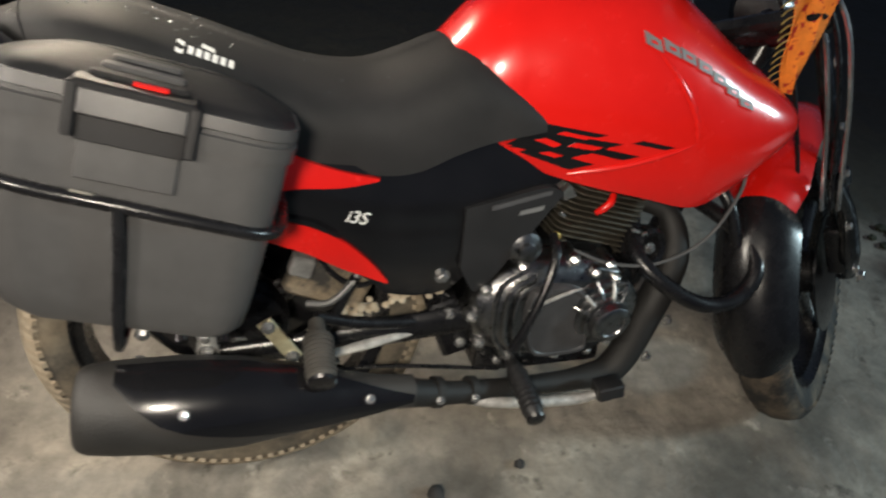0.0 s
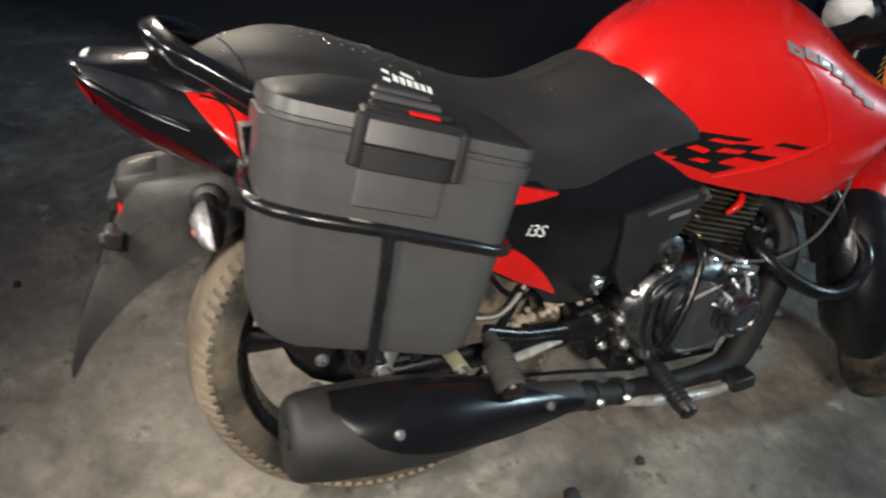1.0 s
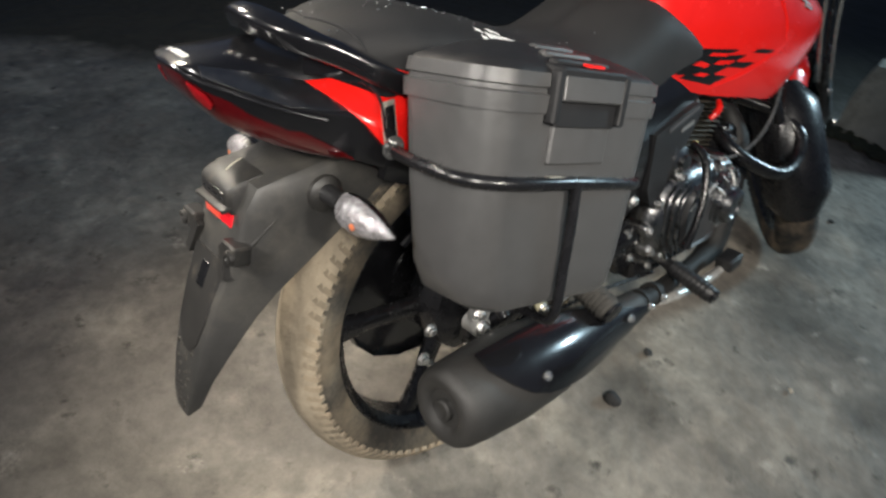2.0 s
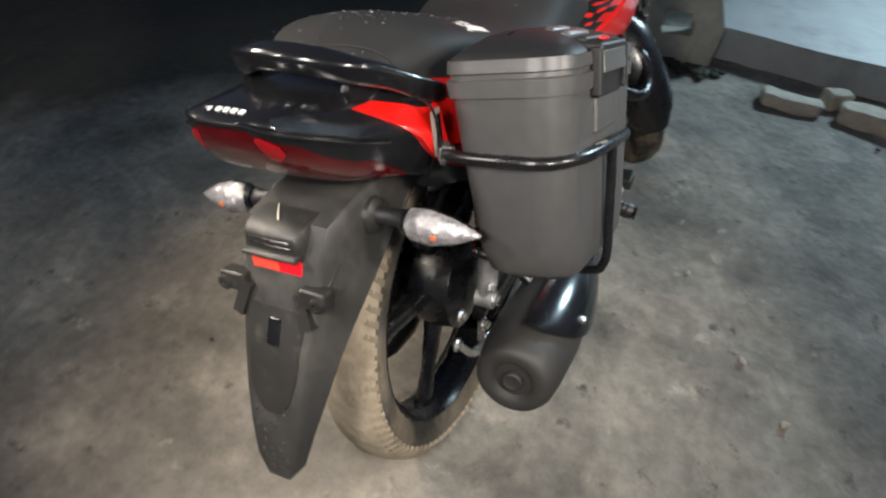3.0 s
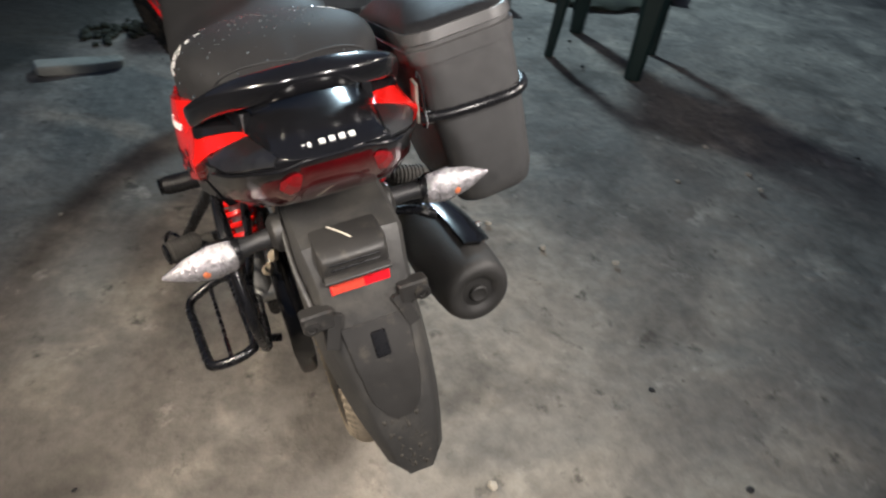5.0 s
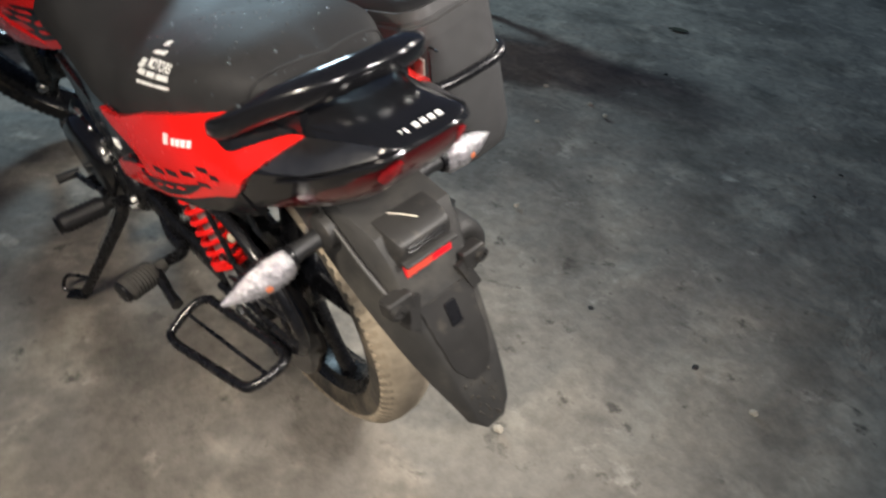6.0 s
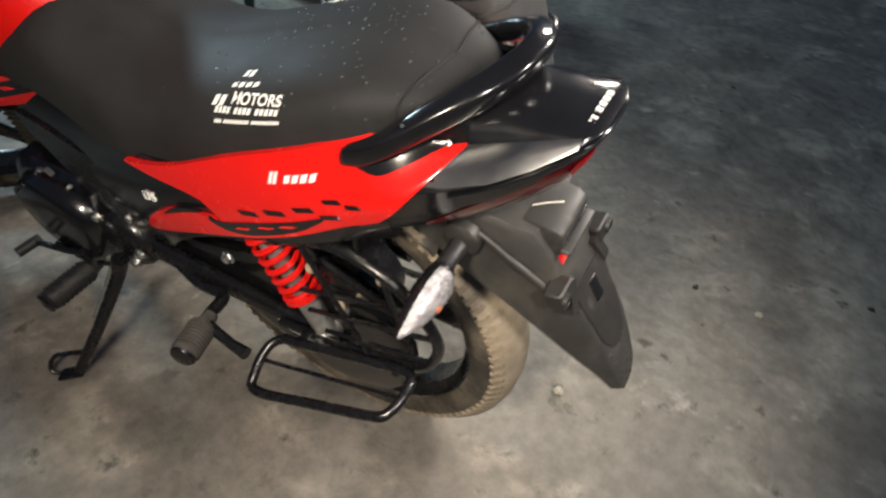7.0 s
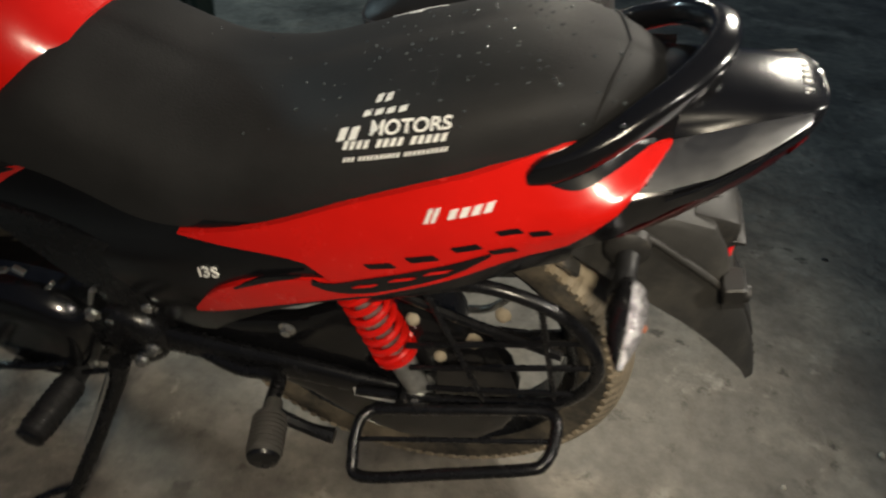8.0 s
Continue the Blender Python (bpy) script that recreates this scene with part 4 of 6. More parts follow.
for x, w, t, b in ((-0.150, 0.038, 0.620, 0.600), (-0.168, 0.039, 0.6195, 0.588), (-0.182, 0.0385, 0.6170, 0.580), (-0.190, 0.037, 0.6140, 0.579), (-0.1945, 0.035, 0.6110, 0.581), (-0.1960, 0.033, 0.6075, 0.584)):
    prof = [(w * 0.9, b), (w, b + 0.003), (w, t - 0.006), (w * 0.93, t - 0.001), (w * 0.8, t)]
    rings.append([V(x, y, z) for y, z in prof] + [V(x, -y, z) for y, z in prof[::-1]])
hood = part("plate_lamp", loft(bmesh.new(), rings), DUSTY, guard, "black number-plate lamp housing")
for z in (0.5985, 0.6055):
    part("hood_rib", box_of((-0.1955, 0, z), (0.004, 0.054, 0.0022), None, 0.0008), SATIN, hood)
part("hood_lip", box_of((-0.1970, 0, 0.5890), (0.016, 0.072, 0.0045), pose(0, 0, 0, 0, -4, 0), 0.0015), DUSTY, hood, "thin lip over the reflector")
glint = part("reflector", box_of((-0.1925, -0.001, 0.5740), (0.008, 0.066, 0.022), pose(0, 0, 0, 0, 2, 0), 0.0012), REFLECTOR, guard, "red rear reflector")
# one side of the red reflector painted brighter, for light it sends back
part("reflector_glint", box_of((-0.1962, 0.013, 0.5742), (0.0022, 0.036, 0.0160), pose(0, 0, 0, 0, 2, 0), 0.0006), GLOW, glint, "orange-red patch painted for the reflector's bright return")
for side in (-1, 1):
    bm = box_of((-0.204, side * 0.054, 0.548), (0.022, 0.034, 0.022), pose(0, 0, 0, 0, 14, 0), 0.004)
    block(bm, (-0.208, side * 0.041, 0.530), (0.022, 0.014, 0.040), pose(0, 0, 0, side * 18, 20, 0))
    lathe(bm, [(0, 0.009), (0.006, 0.009), (0.007, 0.005), (0.002, 0.004)], (-0.212, side * 0.062, 0.548), (-1, 0, 0), 12)
    part("plate_bracket", bm, DUSTY, guard, "empty number-plate bracket")
bm = bmesh.new()
for k in range(90):
    f = 6.2 + 4.4 * rng.random() ** 0.8
    j, u = int(f), f - int(f)
    p = V(SPINE[j][0], 0, SPINE[j][1]).lerp(V(SPINE[j + 1][0], 0, SPINE[j + 1][1]), u)
    along = (V(SPINE[j + 1][0], 0, SPINE[j + 1][1]) - V(SPINE[j][0], 0, SPINE[j][1])).normalized()
    out = V(along.z, 0, -along.x)
    y = rng.uniform(-0.8, 0.8) * BACK[j + 1] + DRIFT[j]
    r = 0.0010 + 0.0022 * rng.random() ** 2
    spin = rng.random()
    rows = []
    for g, h in ((1.0, -0.0015), (0.85, r * 0.25), (0.4, r * 0.5)):
        rows.append([p + V(0, y, 0) + out * h + along * (g * r * 1.3 * math.cos(a + spin)) + V(0, g * r * math.sin(a + spin) * (0.8 + 0.3 * math.cos(3 * a)), 0) for a in (2 * math.pi * q / 7 for q in range(7))])
    loft(bm, rows)
rings = []
for k in range(15):
    f = 5.6 + 2.9 * k / 14
    j, u = int(f), f - int(f)
    p, q = V(SPINE[j][0], 0, SPINE[j][1]), V(SPINE[j + 1][0], 0, SPINE[j + 1][1])
    out = V((q - p).normalized().z, 0, -(q - p).normalized().x)
    w = (BACK[j] * (1 - u) + BACK[j + 1] * u) * 0.86 * (1 - max(0.0, (k - 8) / 6.3) ** 2.2) ** 0.5
    c = p.lerp(q, u) + V(0, DRIFT[j], 0)
    rings.append([c + V(0, y * w, 0) + out * h for y, h in ((-1, -0.001), (-0.94, 0.0016), (0, 0.0018), (0.94, 0.0016), (1, -0.001), (0, -0.002))])
part("flap_tongue", loft(bmesh.new(), rings), DUSTY, guard, "darker tongue moulded down the flap")
spatter = part("mud_spatter", bm, SPECK, guard, "specks of mud on the flap")
tagged(spatter, kind="stuff")
part("slot", box_of((-0.2255, -0.004, 0.504), (0.010, 0.018, 0.032), pose(0, 0, 0, 0, 28, 0), 0.003), SATIN, guard)


def indicator(side):
    root, tip = V(-0.095, side * 0.064, 0.592 if side < 0 else 0.586), V(-0.088, side * 0.196, 0.588 if side < 0 else 0.571)
    d = (tip - root).normalized()
    stem = part("indicator", bar([root - d * 0.01, root + d * 0.03, root + d * 0.058], [0.013, 0.010, 0.015], 12), PLASTIC, bike, "turn indicator with a clear lens")
    bm = bmesh.new()
    rings = []
    for f, h, w in ((0.044, 0.014, 0.012), (0.054, 0.020, 0.016), (0.078, 0.0210, 0.0175), (0.104, 0.015, 0.013), (0.124, 0.006, 0.006), (0.134, 0.001, 0.002)):
        rings.append([root + d * f + V(-w * math.cos(a) - 0.004, 0, h * math.sin(a)) for a in (2 * math.pi * j / 16 for j in range(16))])
    part("housing", loft(bm, rings), SATIN, stem, "black indicator housing")
    rings = []
    for f, h, w in ((0.047, 0.013, 0.012), (0.054, 0.0205, 0.0165), (0.078, 0.0222, 0.0195), (0.104, 0.0160, 0.0150), (0.123, 0.007, 0.008), (0.1340, 0.0015, 0.003)):
        rings.append([root + d * f + V(-w * math.cos(a) - 0.0046, 0, h * math.sin(a)) for a in (radians(-88 + 14.7 * j) for j in range(13))])
    part("lens", loft(bmesh.new(), rings), LENS, stem, "clear faceted lens")
    part("bulb", turned([(0, 0.0042), (0.002, 0.004), (0.003, 0.002)], root + d * 0.086 + V(-0.0215, 0, -0.002), (-1, 0, 0), 14), AMBER, stem, "amber bulb")
    rib = bmesh.new()
    for k in range(6):
        f = 0.066 + 0.008 * k
        tube(rib, [root + d * f + V(-0.0198 + 0.0008 * k * k * 0.5, 0, 0.011), root + d * (f - 0.003) + V(-0.0232 + 0.0008 * k * k * 0.5, 0, 0.0), root + d * f + V(-0.0198 + 0.0008 * k * k * 0.5, 0, -0.011)], 0.0014, 6, 3)
    part("lens_ribs", rib, LENS, stem)


indicator(-1)
indicator(1)

# exhaust
M0, M1 = V(-0.040, -0.205, 0.318), V(0.36, -0.190, 0.275)
d = (M1 - M0).normalized()
can = part("muffler", turned([(0.010, 0.010), (0.010, 0.026), (0.004, 0.031), (0.002, 0.040), (0.003, 0.047), (0.008, 0.0525), (0.018, 0.0565), (0.05, 0.0600), (0.12, 0.0635), (0.20, 0.060), (0.28, 0.047), (0.34, 0.034), (0.39, 0.026), (0.44, 0.024)], M0, d, 44), PIPE, bike, "matt black exhaust silencer")
part("tail_pipe", turned([(0.004, 0.008), (0.002, 0.012), (0.004, 0.0145), (0.012, 0.015)], M0, d, 24), PIPE, can)
bm = bmesh.new()
rings = []
for i in range(15):
    f = i / 14
    s = 0.050 + 0.385 * f
    c0 = M0 + d * s
    r = easy([(0.0, 0.061), (0.055, 0.0655), (0.12, 0.0690), (0.20, 0.0655), (0.28, 0.053), (0.34, 0.041), (0.40, 0.032), (0.44, 0.028)], s)
    low_a, high_a = radians(easy([(0, 92), (0.6, 98), (1, 150)], f)), radians(easy([(0, 116), (0.08, 146), (0.20, 168), (0.5, 184), (0.8, 192), (1, 170)], f))
    u, w = V(0, 1, 0), V(-d.z, 0, d.x)
    line = [low_a + (high_a - low_a) * k / 10 for k in range(11)]
    rings.append([c0 + (u * math.cos(a) + w * math.sin(a)) * (r + 0.004) for a in line] + [c0 + (u * math.cos(a) + w * math.sin(a)) * (r + 0.001) for a in line[::-1]])
part("heat_shield", loft(bm, rings), BLACK, can, "glossy black heat shield")
for s, r in ((0.135, 0.073), (0.37, 0.045)):
    c0 = M0 + d * s
    bolt(c0 + V(0, -r * 0.86, r * 0.5), V(0, -0.86, 0.5), 0.0045, can)
part("header_pipe", bar([M0 + d * 0.40, V(0.47, -0.168, 0.238), V(0.60, -0.145, 0.214), V(0.70, -0.132, 0.204), V(0.775, -0.122, 0.216), V(0.822, -0.106, 0.305), V(0.868, -0.080, 0.400), V(0.862, -0.045, 0.468), V(0.80, -0.02, 0.490)], [0.025, 0.018, 0.016, 0.019, 0.027, 0.029, 0.027, 0.018, 0.017], 16), HEADER, bike, "matt black exhaust pipe")
for p in ((0.868, -0.108, 0.292), (0.846, -0.108, 0.215)):
    bolt(p, (0.3, -1, 0), 0.007, bike)
for k, f in enumerate((0.44, 0.50)):
    part("pipe_clamp", turned([(-0.006, 0.0225 - 0.002 * k), (-0.006, 0.0245 - 0.002 * k), (0.006, 0.0245 - 0.002 * k), (0.006, 0.0225 - 0.002 * k)], (f, -0.172 + (f - 0.44) * 0.2, 0.247 - (f - 0.44) * 0.25), (0.97, 0.12, -0.22), 20), HEADER, bike, "clamp round the exhaust pipe")
    bolt((f, -0.196 + (f - 0.44) * 0.2, 0.252 - (f - 0.44) * 0.25), (0, -1, 0.2), 0.005, bike)


# front mudguard, fork, handlebar
def mudguard_arc(a0, a1, radius, half, n=18):
    bm = bmesh.new()
    rings = []
    for i in range(n + 1):
        q = radians(a0 + (a1 - a0) * i / n)
        d = V(math.cos(q), 0, math.sin(q))
        end = min(i, n - i) / n
        w = half * min(1.0, 0.72 + end * 2.2)
        prof = [(f, 0.050 * abs(f) ** 2.6) for f in (-1, -0.85, -0.6, -0.3, 0, 0.3, 0.6, 0.85, 1)]
        outer = [FRONT + d * (radius - drop) + V(0, w * f, 0) for f, drop in prof]
        inner = [FRONT + d * (radius - drop - 0.004) + V(0, w * f * 0.97, 0) for f, drop in prof[::-1]]
        rings.append(outer + inner)
    return loft(bm, rings)


fender = part("front_mudguard", mudguard_arc(62, 147, 0.338, 0.070), RED, bike, "red front mudguard", STEER)
part("mudguard_extension", mudguard_arc(144, 197, 0.345, 0.068), SATIN, fender, "black rear half splashed with mud", STEER)
down = RAKE
for y in (-0.092, 0.092):
    top = HEAD + V(0.03, y, 0.03)
    mid = top + down * 0.40
    low = FRONT + V(-0.005, y, 0)
    leg = part("fork_leg", bar([mid + down * -0.01, mid + down * 0.12, low], [0.018, 0.019, 0.017], 16), SATIN, bike, "black fork leg with a dark chrome tube", STEER)
    part("fork_tube", bar([top, mid], 0.0125, 16), CASING, leg, "dark chrome fork tube", STEER)
    part("fork_seal", turned([(-0.012, 0.019), (-0.010, 0.0235), (0.012, 0.0235), (0.016, 0.020)], mid, down, 20), SATIN, leg, m=STEER)
    bolt(low + V(0, math.copysign(0.020, y), 0), (0, math.copysign(1, y), 0), 0.010, leg, m=STEER)
part("brake_caliper", box_of(FRONT + V(-0.075, -0.090, 0.075), (0.055, 0.035, 0.10), pose(0, 0, 0, 0, -24, 0), 0.008), SATIN, bike, "black front brake caliper", STEER)
for z, name in ((0.0, "lower_yoke"), (0.145, "upper_yoke")):
    c = HEAD - down * z + V(0.02, 0, -0.06)
    part(name, box_of(c, (0.065, 0.235, 0.026), pose(0, 0, 0, 0, 24, 0), 0.012), SATIN, bike, "black fork yoke", STEER)
bars = part("handlebar", bar([(0.83, -0.36, 0.99), (0.87, -0.28, 1.0), (0.945, -0.12, 0.97), (0.955, -0.05, 0.925), (0.955, 0.05, 0.925), (0.945, 0.12, 0.97), (0.87, 0.28, 1.0), (0.83, 0.36, 0.99)], 0.011, 12), CHROME, bike, "chrome handlebar", STEER)
for y in (-1, 1):
    part("grip", bar([(0.866, y * 0.29, 0.9995), (0.83, y * 0.36, 0.99), (0.805, y * 0.41, 0.983)], 0.017, 14), PLASTIC, bars, "black rubber grip", STEER)
    part("bar_clamp", turned([(-0.012, 0.022), (0.012, 0.022)], (0.955, y * 0.045, 0.925), (0, 1, 0), 20), CHROME, bars, "chrome handlebar clamp", STEER)
part("instrument_pod", box_of((1.03, 0, 0.93), (0.08, 0.18, 0.05), pose(0, 0, 0, 0, 30, 0), 0.02), PLASTIC, bike, "black instrument pod", STEER)
part("ignition_lock", turned([(0, 0.020), (0.02, 0.020), (0.024, 0.012), (0.026, 0.004)], (0.985, 0, 0.895), (-0.3, 0, 1), 20), CHROME, bike, "chrome ignition lock", STEER)
part("headlamp", turned([(-0.07, 0.04), (-0.03, 0.060), (0.03, 0.070), (0.06, 0.065)], (1.14, 0, 0.80), (1, 0, 0), 28), BLACK, bike, "headlamp in its black shell", STEER)
for y, mat, name in ((-0.135, CHROME, "brake_hose"), (-0.120, SATIN, "cable"), (-0.105, CHROME, "cable"), (-0.06, SATIN, "cable")):
    part(name, bar([(0.955, y * 0.7, 0.86), (0.975, y, 0.76), (1.02, y, 0.66), (1.065, y * 0.9, 0.56), (1.09, y * 0.8, 0.46)], 0.0036, 8), mat, bike, "bright sheathed cable" if mat is CHROME else "black cable", STEER)
for x, y, z in ((1.02, -0.115, 0.70), (1.06, -0.112, 0.60), (1.10, -0.115, 0.52), (1.15, -0.112, 0.42), (1.20, -0.110, 0.36), (1.17, -0.12, 0.34)):
    bolt((x, y, z), (0, -1, 0), 0.0065, bike, m=STEER)
part("caliper_bracket", bar([(1.10, -0.105, 0.50), (1.16, -0.110, 0.44), (1.20, -0.108, 0.36), (1.24, -0.10, 0.31)], [0.012, 0.016, 0.020, 0.012], 10), CASING, bike, "dark cast caliper bracket", STEER)

# engine
bm = bmesh.new()
rings = []
for y, f in ((-0.115, 0.86), (-0.10, 0.97), (-0.05, 1.0), (0.06, 1.0), (0.105, 0.95), (0.118, 0.82)):
    c = V(0.645, y, 0.335)
    ring = []
    for k in range(28):
        a = 2 * math.pi * k / 28
        rx, rz = 0.150, 0.110
        ring.append(c + V(rx * f * math.copysign(abs(math.cos(a)) ** 0.75, math.cos(a)), 0, rz * f * math.copysign(abs(math.sin(a)) ** 0.8, math.sin(a))))
    rings.append(ring)
engine = part("crankcase", loft(bm, rings), CASING, bike, "dark cast engine crankcase")


def cover(centre, rx, rz, y0, y1, mat, name, label, n=44, lump=0.0):
    """A domed engine cover on the side from y0 out to y1, a little uneven in outline."""
    bm = bmesh.new()
    rings = []
    for f, s in ((0.0, 1.0), (0.35, 1.0), (0.7, 0.95), (0.9, 0.86), (1.0, 0.72), (0.97, 0.3), (0.97, 0.02)):
        ring = []
        for k in range(n):
            a = 2 * math.pi * k / n
            r = 1 + lump * math.sin(3 * a + 0.6) + 0.5 * lump * math.sin(5 * a)
            ring.append(V(centre[0] + rx * r * s * math.cos(a), y0 + (y1 - y0) * f, centre[1] + rz * r * s * math.sin(a)))
        rings.append(ring)
    return part(name, loft(bm, rings), mat, engine, label)


# right-hand cover: a lobed casting with a flat plate, curved ribs before it and a stepped boss behind
OUTLINE = [(0.514, 0.400), (0.496, 0.353), (0.514, 0.302), (0.563, 0.272), (0.650, 0.264), (0.740, 0.283), (0.766, 0.323), (0.748, 0.385), (0.718, 0.428), (0.654, 0.442), (0.570, 0.436)]
edge = curve([(x, 0, z) for x, z in OUTLINE], 5, True)
mid = V(0.630, 0, 0.350)
clutch = part("clutch_cover", loft(bmesh.new(), [[mid + (p - mid) * s + V(0, y, 0) for p in edge] for y, s in ((-0.09, 1.0), (-0.118, 1.0), (-0.126, 0.97), (-0.134, 0.90), (-0.142, 0.80), (-0.146, 0.60), (-0.146, 0.02))]), CAST, engine, "scuffed grey cast clutch cover")
for k, (x, z) in enumerate(OUTLINE):
    at = mid + (V(x, 0, z) - mid) * 0.985
    part("bolt_lug", turned([(-0.02, 0.0125), (0.016, 0.0115), (0.020, 0.009)], (at.x, -0.112, at.z), (0, -1, 0), 16), CAST, clutch)
    bolt((at.x, -0.132, at.z), (0, -1, 0), 0.0062, engine)
plate_edge = [(0.577, 0.354), (0.583, 0.398), (0.612, 0.410), (0.648, 0.407), (0.676, 0.388), (0.680, 0.350), (0.690, 0.300), (0.684, 0.284), (0.640, 0.279), (0.594, 0.289)]
edge = curve([(x, 0, z) for x, z in plate_edge], 4, True)
mid = V(0.632, 0, 0.345)
part("clutch_plate", loft(bmesh.new(), [[mid + (p - mid) * s + V(0, y, 0) for p in edge] for y, s in ((-0.128, 1.02), (-0.154, 1.0), (-0.158, 0.96), (-0.158, 0.90), (-0.156, 0.87), (-0.156, 0.02))]), COVERPLATE, engine, "dark grey painted cover plate")
part("plate_edge", bar([(0.579, -0.157, 0.372), (0.600, -0.159, 0.386), (0.640, -0.160, 0.402), (0.662, -0.158, 0.406)], [0.001, 0.003, 0.003, 0.001], 8, 3), SCUFFED, engine, "bright line along the plate's upper edge")
for off, r, y in ((0.013, 0.0042, -0.151), (0.027, 0.0050, -0.148), (0.042, 0.0046, -0.142)):
    arc = [(0.600 - off * 0.5, y, 0.408 + off * 0.75), (0.578 - off, y, 0.392 + off * 0.35), (0.572 - off, y, 0.354), (0.576 - off, y, 0.318), (0.592 - off * 0.8, y, 0.286 - off * 0.25)]
    part("cover_ridge", bar(arc, [0.002, r, r, r, 0.002], 8, 4), CAST, clutch, "raised curved rib")
boss = part("stepped_boss", turned([(-0.03, 0.066), (0.000, 0.064), (0.002, 0.060), (0.002, 0.053), (0.009, 0.052), (0.010, 0.047), (0.010, 0.043), (0.017, 0.042), (0.018, 0.038), (0.018, 0.036), (0.030, 0.034), (0.033, 0.030), (0.033, 0.022), (0.030, 0.020), (0.030, 0.002)], (0.712, -0.146, 0.348), (0.10, -1, -0.12), 32), CAST, engine, "stepped boss with a round cap")
for k in range(5):
    q = radians(62 + 24 * k)
    c, n = V(0.712, -0.154, 0.348), V(math.cos(q), 0, math.sin(q))
    part("boss_fin", bar([c + n * 0.036 + V(0, -0.012, 0), c + n * 0.052 + V(0, -0.006, 0), c + n * 0.066 + V(0, 0.004, 0)], [0.0030, 0.0034, 0.002], 8), SCUFFED if k % 2 else CAST, boss)
part("cover_block", box_of((0.704, -0.128, 0.418), (0.050, 0.034, 0.022), pose(0, 0, 0, 0, 12, 0), 0.005), CAST, engine, "cast block above the boss")
for x, z, r in ((0.686, 0.424, 0.005), (0.722, 0.412, 0.0055)):
    bolt((x, -0.146, z), (0, -1, 0), r, engine)
part("oil_filler", turned([(0, 0.030), (0.030, 0.027), (0.034, 0.020), (0.036, 0.014), (0.044, 0.013), (0.046, 0.006)], (0.572, -0.095, 0.462), (0, -1, 0), 24), CAST, engine, "oil filler boss with its plug")
part("sump", box_of((0.640, -0.03, 0.238), (0.230, 0.150, 0.050), None, 0.016), SATIN, engine, "black sump under the crankcase")
for x in (0.56, 0.61, 0.665, 0.725):
    bolt((x, -0.106, 0.243), (0, -1, 0), 0.0055, engine)
part("frame_bracket", box_of((0.476, -0.075, 0.312), (0.050, 0.060, 0.105), pose(0, 0, 0, 0, -18, 0), 0.008), SATIN, bike, "black engine mounting bracket")
bolt((0.470, -0.107, 0.345), (0, -1, 0), 0.007, bike)
bolt((0.492, -0.107, 0.288), (0, -1, 0), 0.006, bike)
cover((0.655, 0.335), 0.105, 0.092, 0.10, 0.150, BLACK, "magneto_cover", "glossy black magneto cover", lump=0.03)
cover((0.515, 0.335), 0.060, 0.058, 0.09, 0.128, SATIN, "sprocket_cover", "black sprocket cover")
# thin metal arc added to carry the highlight along the cover's upper edge
part("edge_highlight", bar([(0.655 + 0.090 * math.cos(radians(a)), 0.145, 0.335 + 0.078 * math.sin(radians(a))) for a in range(20, 75, 8)], [0.002, 0.005, 0.005, 0.002], 8), CASING, engine, "bright arc modelled for the highlight on the cover's edge")
# bright slivers added for the glints reflected off the engine's edges
for x, z, w, tilt in ((0.613, 0.452, 0.016, -30), (0.580, 0.432, 0.018, 40), (0.640, 0.446, 0.012, 10), (0.525, 0.425, 0.034, 64), (0.518, 0.378, 0.012, 0)):
    part("bracket", box_of((x, 0.126, z), (w, 0.008, 0.006), pose(0, 0, 0, 0, tilt, 0), 0.0015), CHROME, engine, "small bright piece added for a bright spot")
part("gear_linkage", bar([(0.70, 0.152, 0.268), (0.62, 0.150, 0.262), (0.545, 0.146, 0.285)], 0.0045, 8), SATIN, bike, "black gear linkage")
for x, z in ((0.590, 0.262), (0.500, 0.300), (0.470, 0.335), (0.535, 0.392), (0.35, 0.30), (0.28, 0.40)):
    bolt((x, 0.128 if x > 0.4 else 0.102, z), (0, 1, 0), 0.0075, bike)
for a in range(20, 380, 60):
    q = radians(a)
    bolt((0.655 + 0.098 * math.cos(q), 0.118, 0.335 + 0.085 * math.sin(q)), (0, 1, 0), 0.0055, engine)
TILT = pose(0, 0, 0, 0, 14, 0)
barrel = part("cylinder", box_of((0.735, 0, 0.485), (0.115, 0.105, 0.15), TILT, 0.02), SATIN, bike, "black finned engine cylinder")
for k in range(14):
    c = V(0.712, 0, 0.430) + TILT @ V(0, 0, 0.0094 * k)
    part("fin", box_of(c, (0.146 if k < 9 else 0.134, 0.150 if k < 9 else 0.160, 0.0030), TILT, 0.02), FIN, barrel)
port = part("exhaust_port", turned([(-0.03, 0.034), (0.0, 0.039), (0.014, 0.038), (0.020, 0.032), (0.016, 0.024), (0.006, 0.020)], (0.806, -0.078, 0.424), (0.25, -1, 0.15), 26), SATIN, barrel, "black round casting in front of the fins")
bolt((0.803, -0.098, 0.434), (0.2, -1, 0.2), 0.0065, port)
# bright slivers added for the white spots round the fins
for x, z, w, tilt in ((0.775, 0.464, 0.016, 20), (0.792, 0.458, 0.010, -10), (0.640, 0.500, 0.012, 40), (0.770, 0.398, 0.012, 60)):
    part("bracket", box_of((x, -0.092, z), (w, 0.006, 0.005), pose(0, 0, 0, 0, tilt, 0), 0.0015), CHROME, barrel, "small bright piece added for a bright spot")
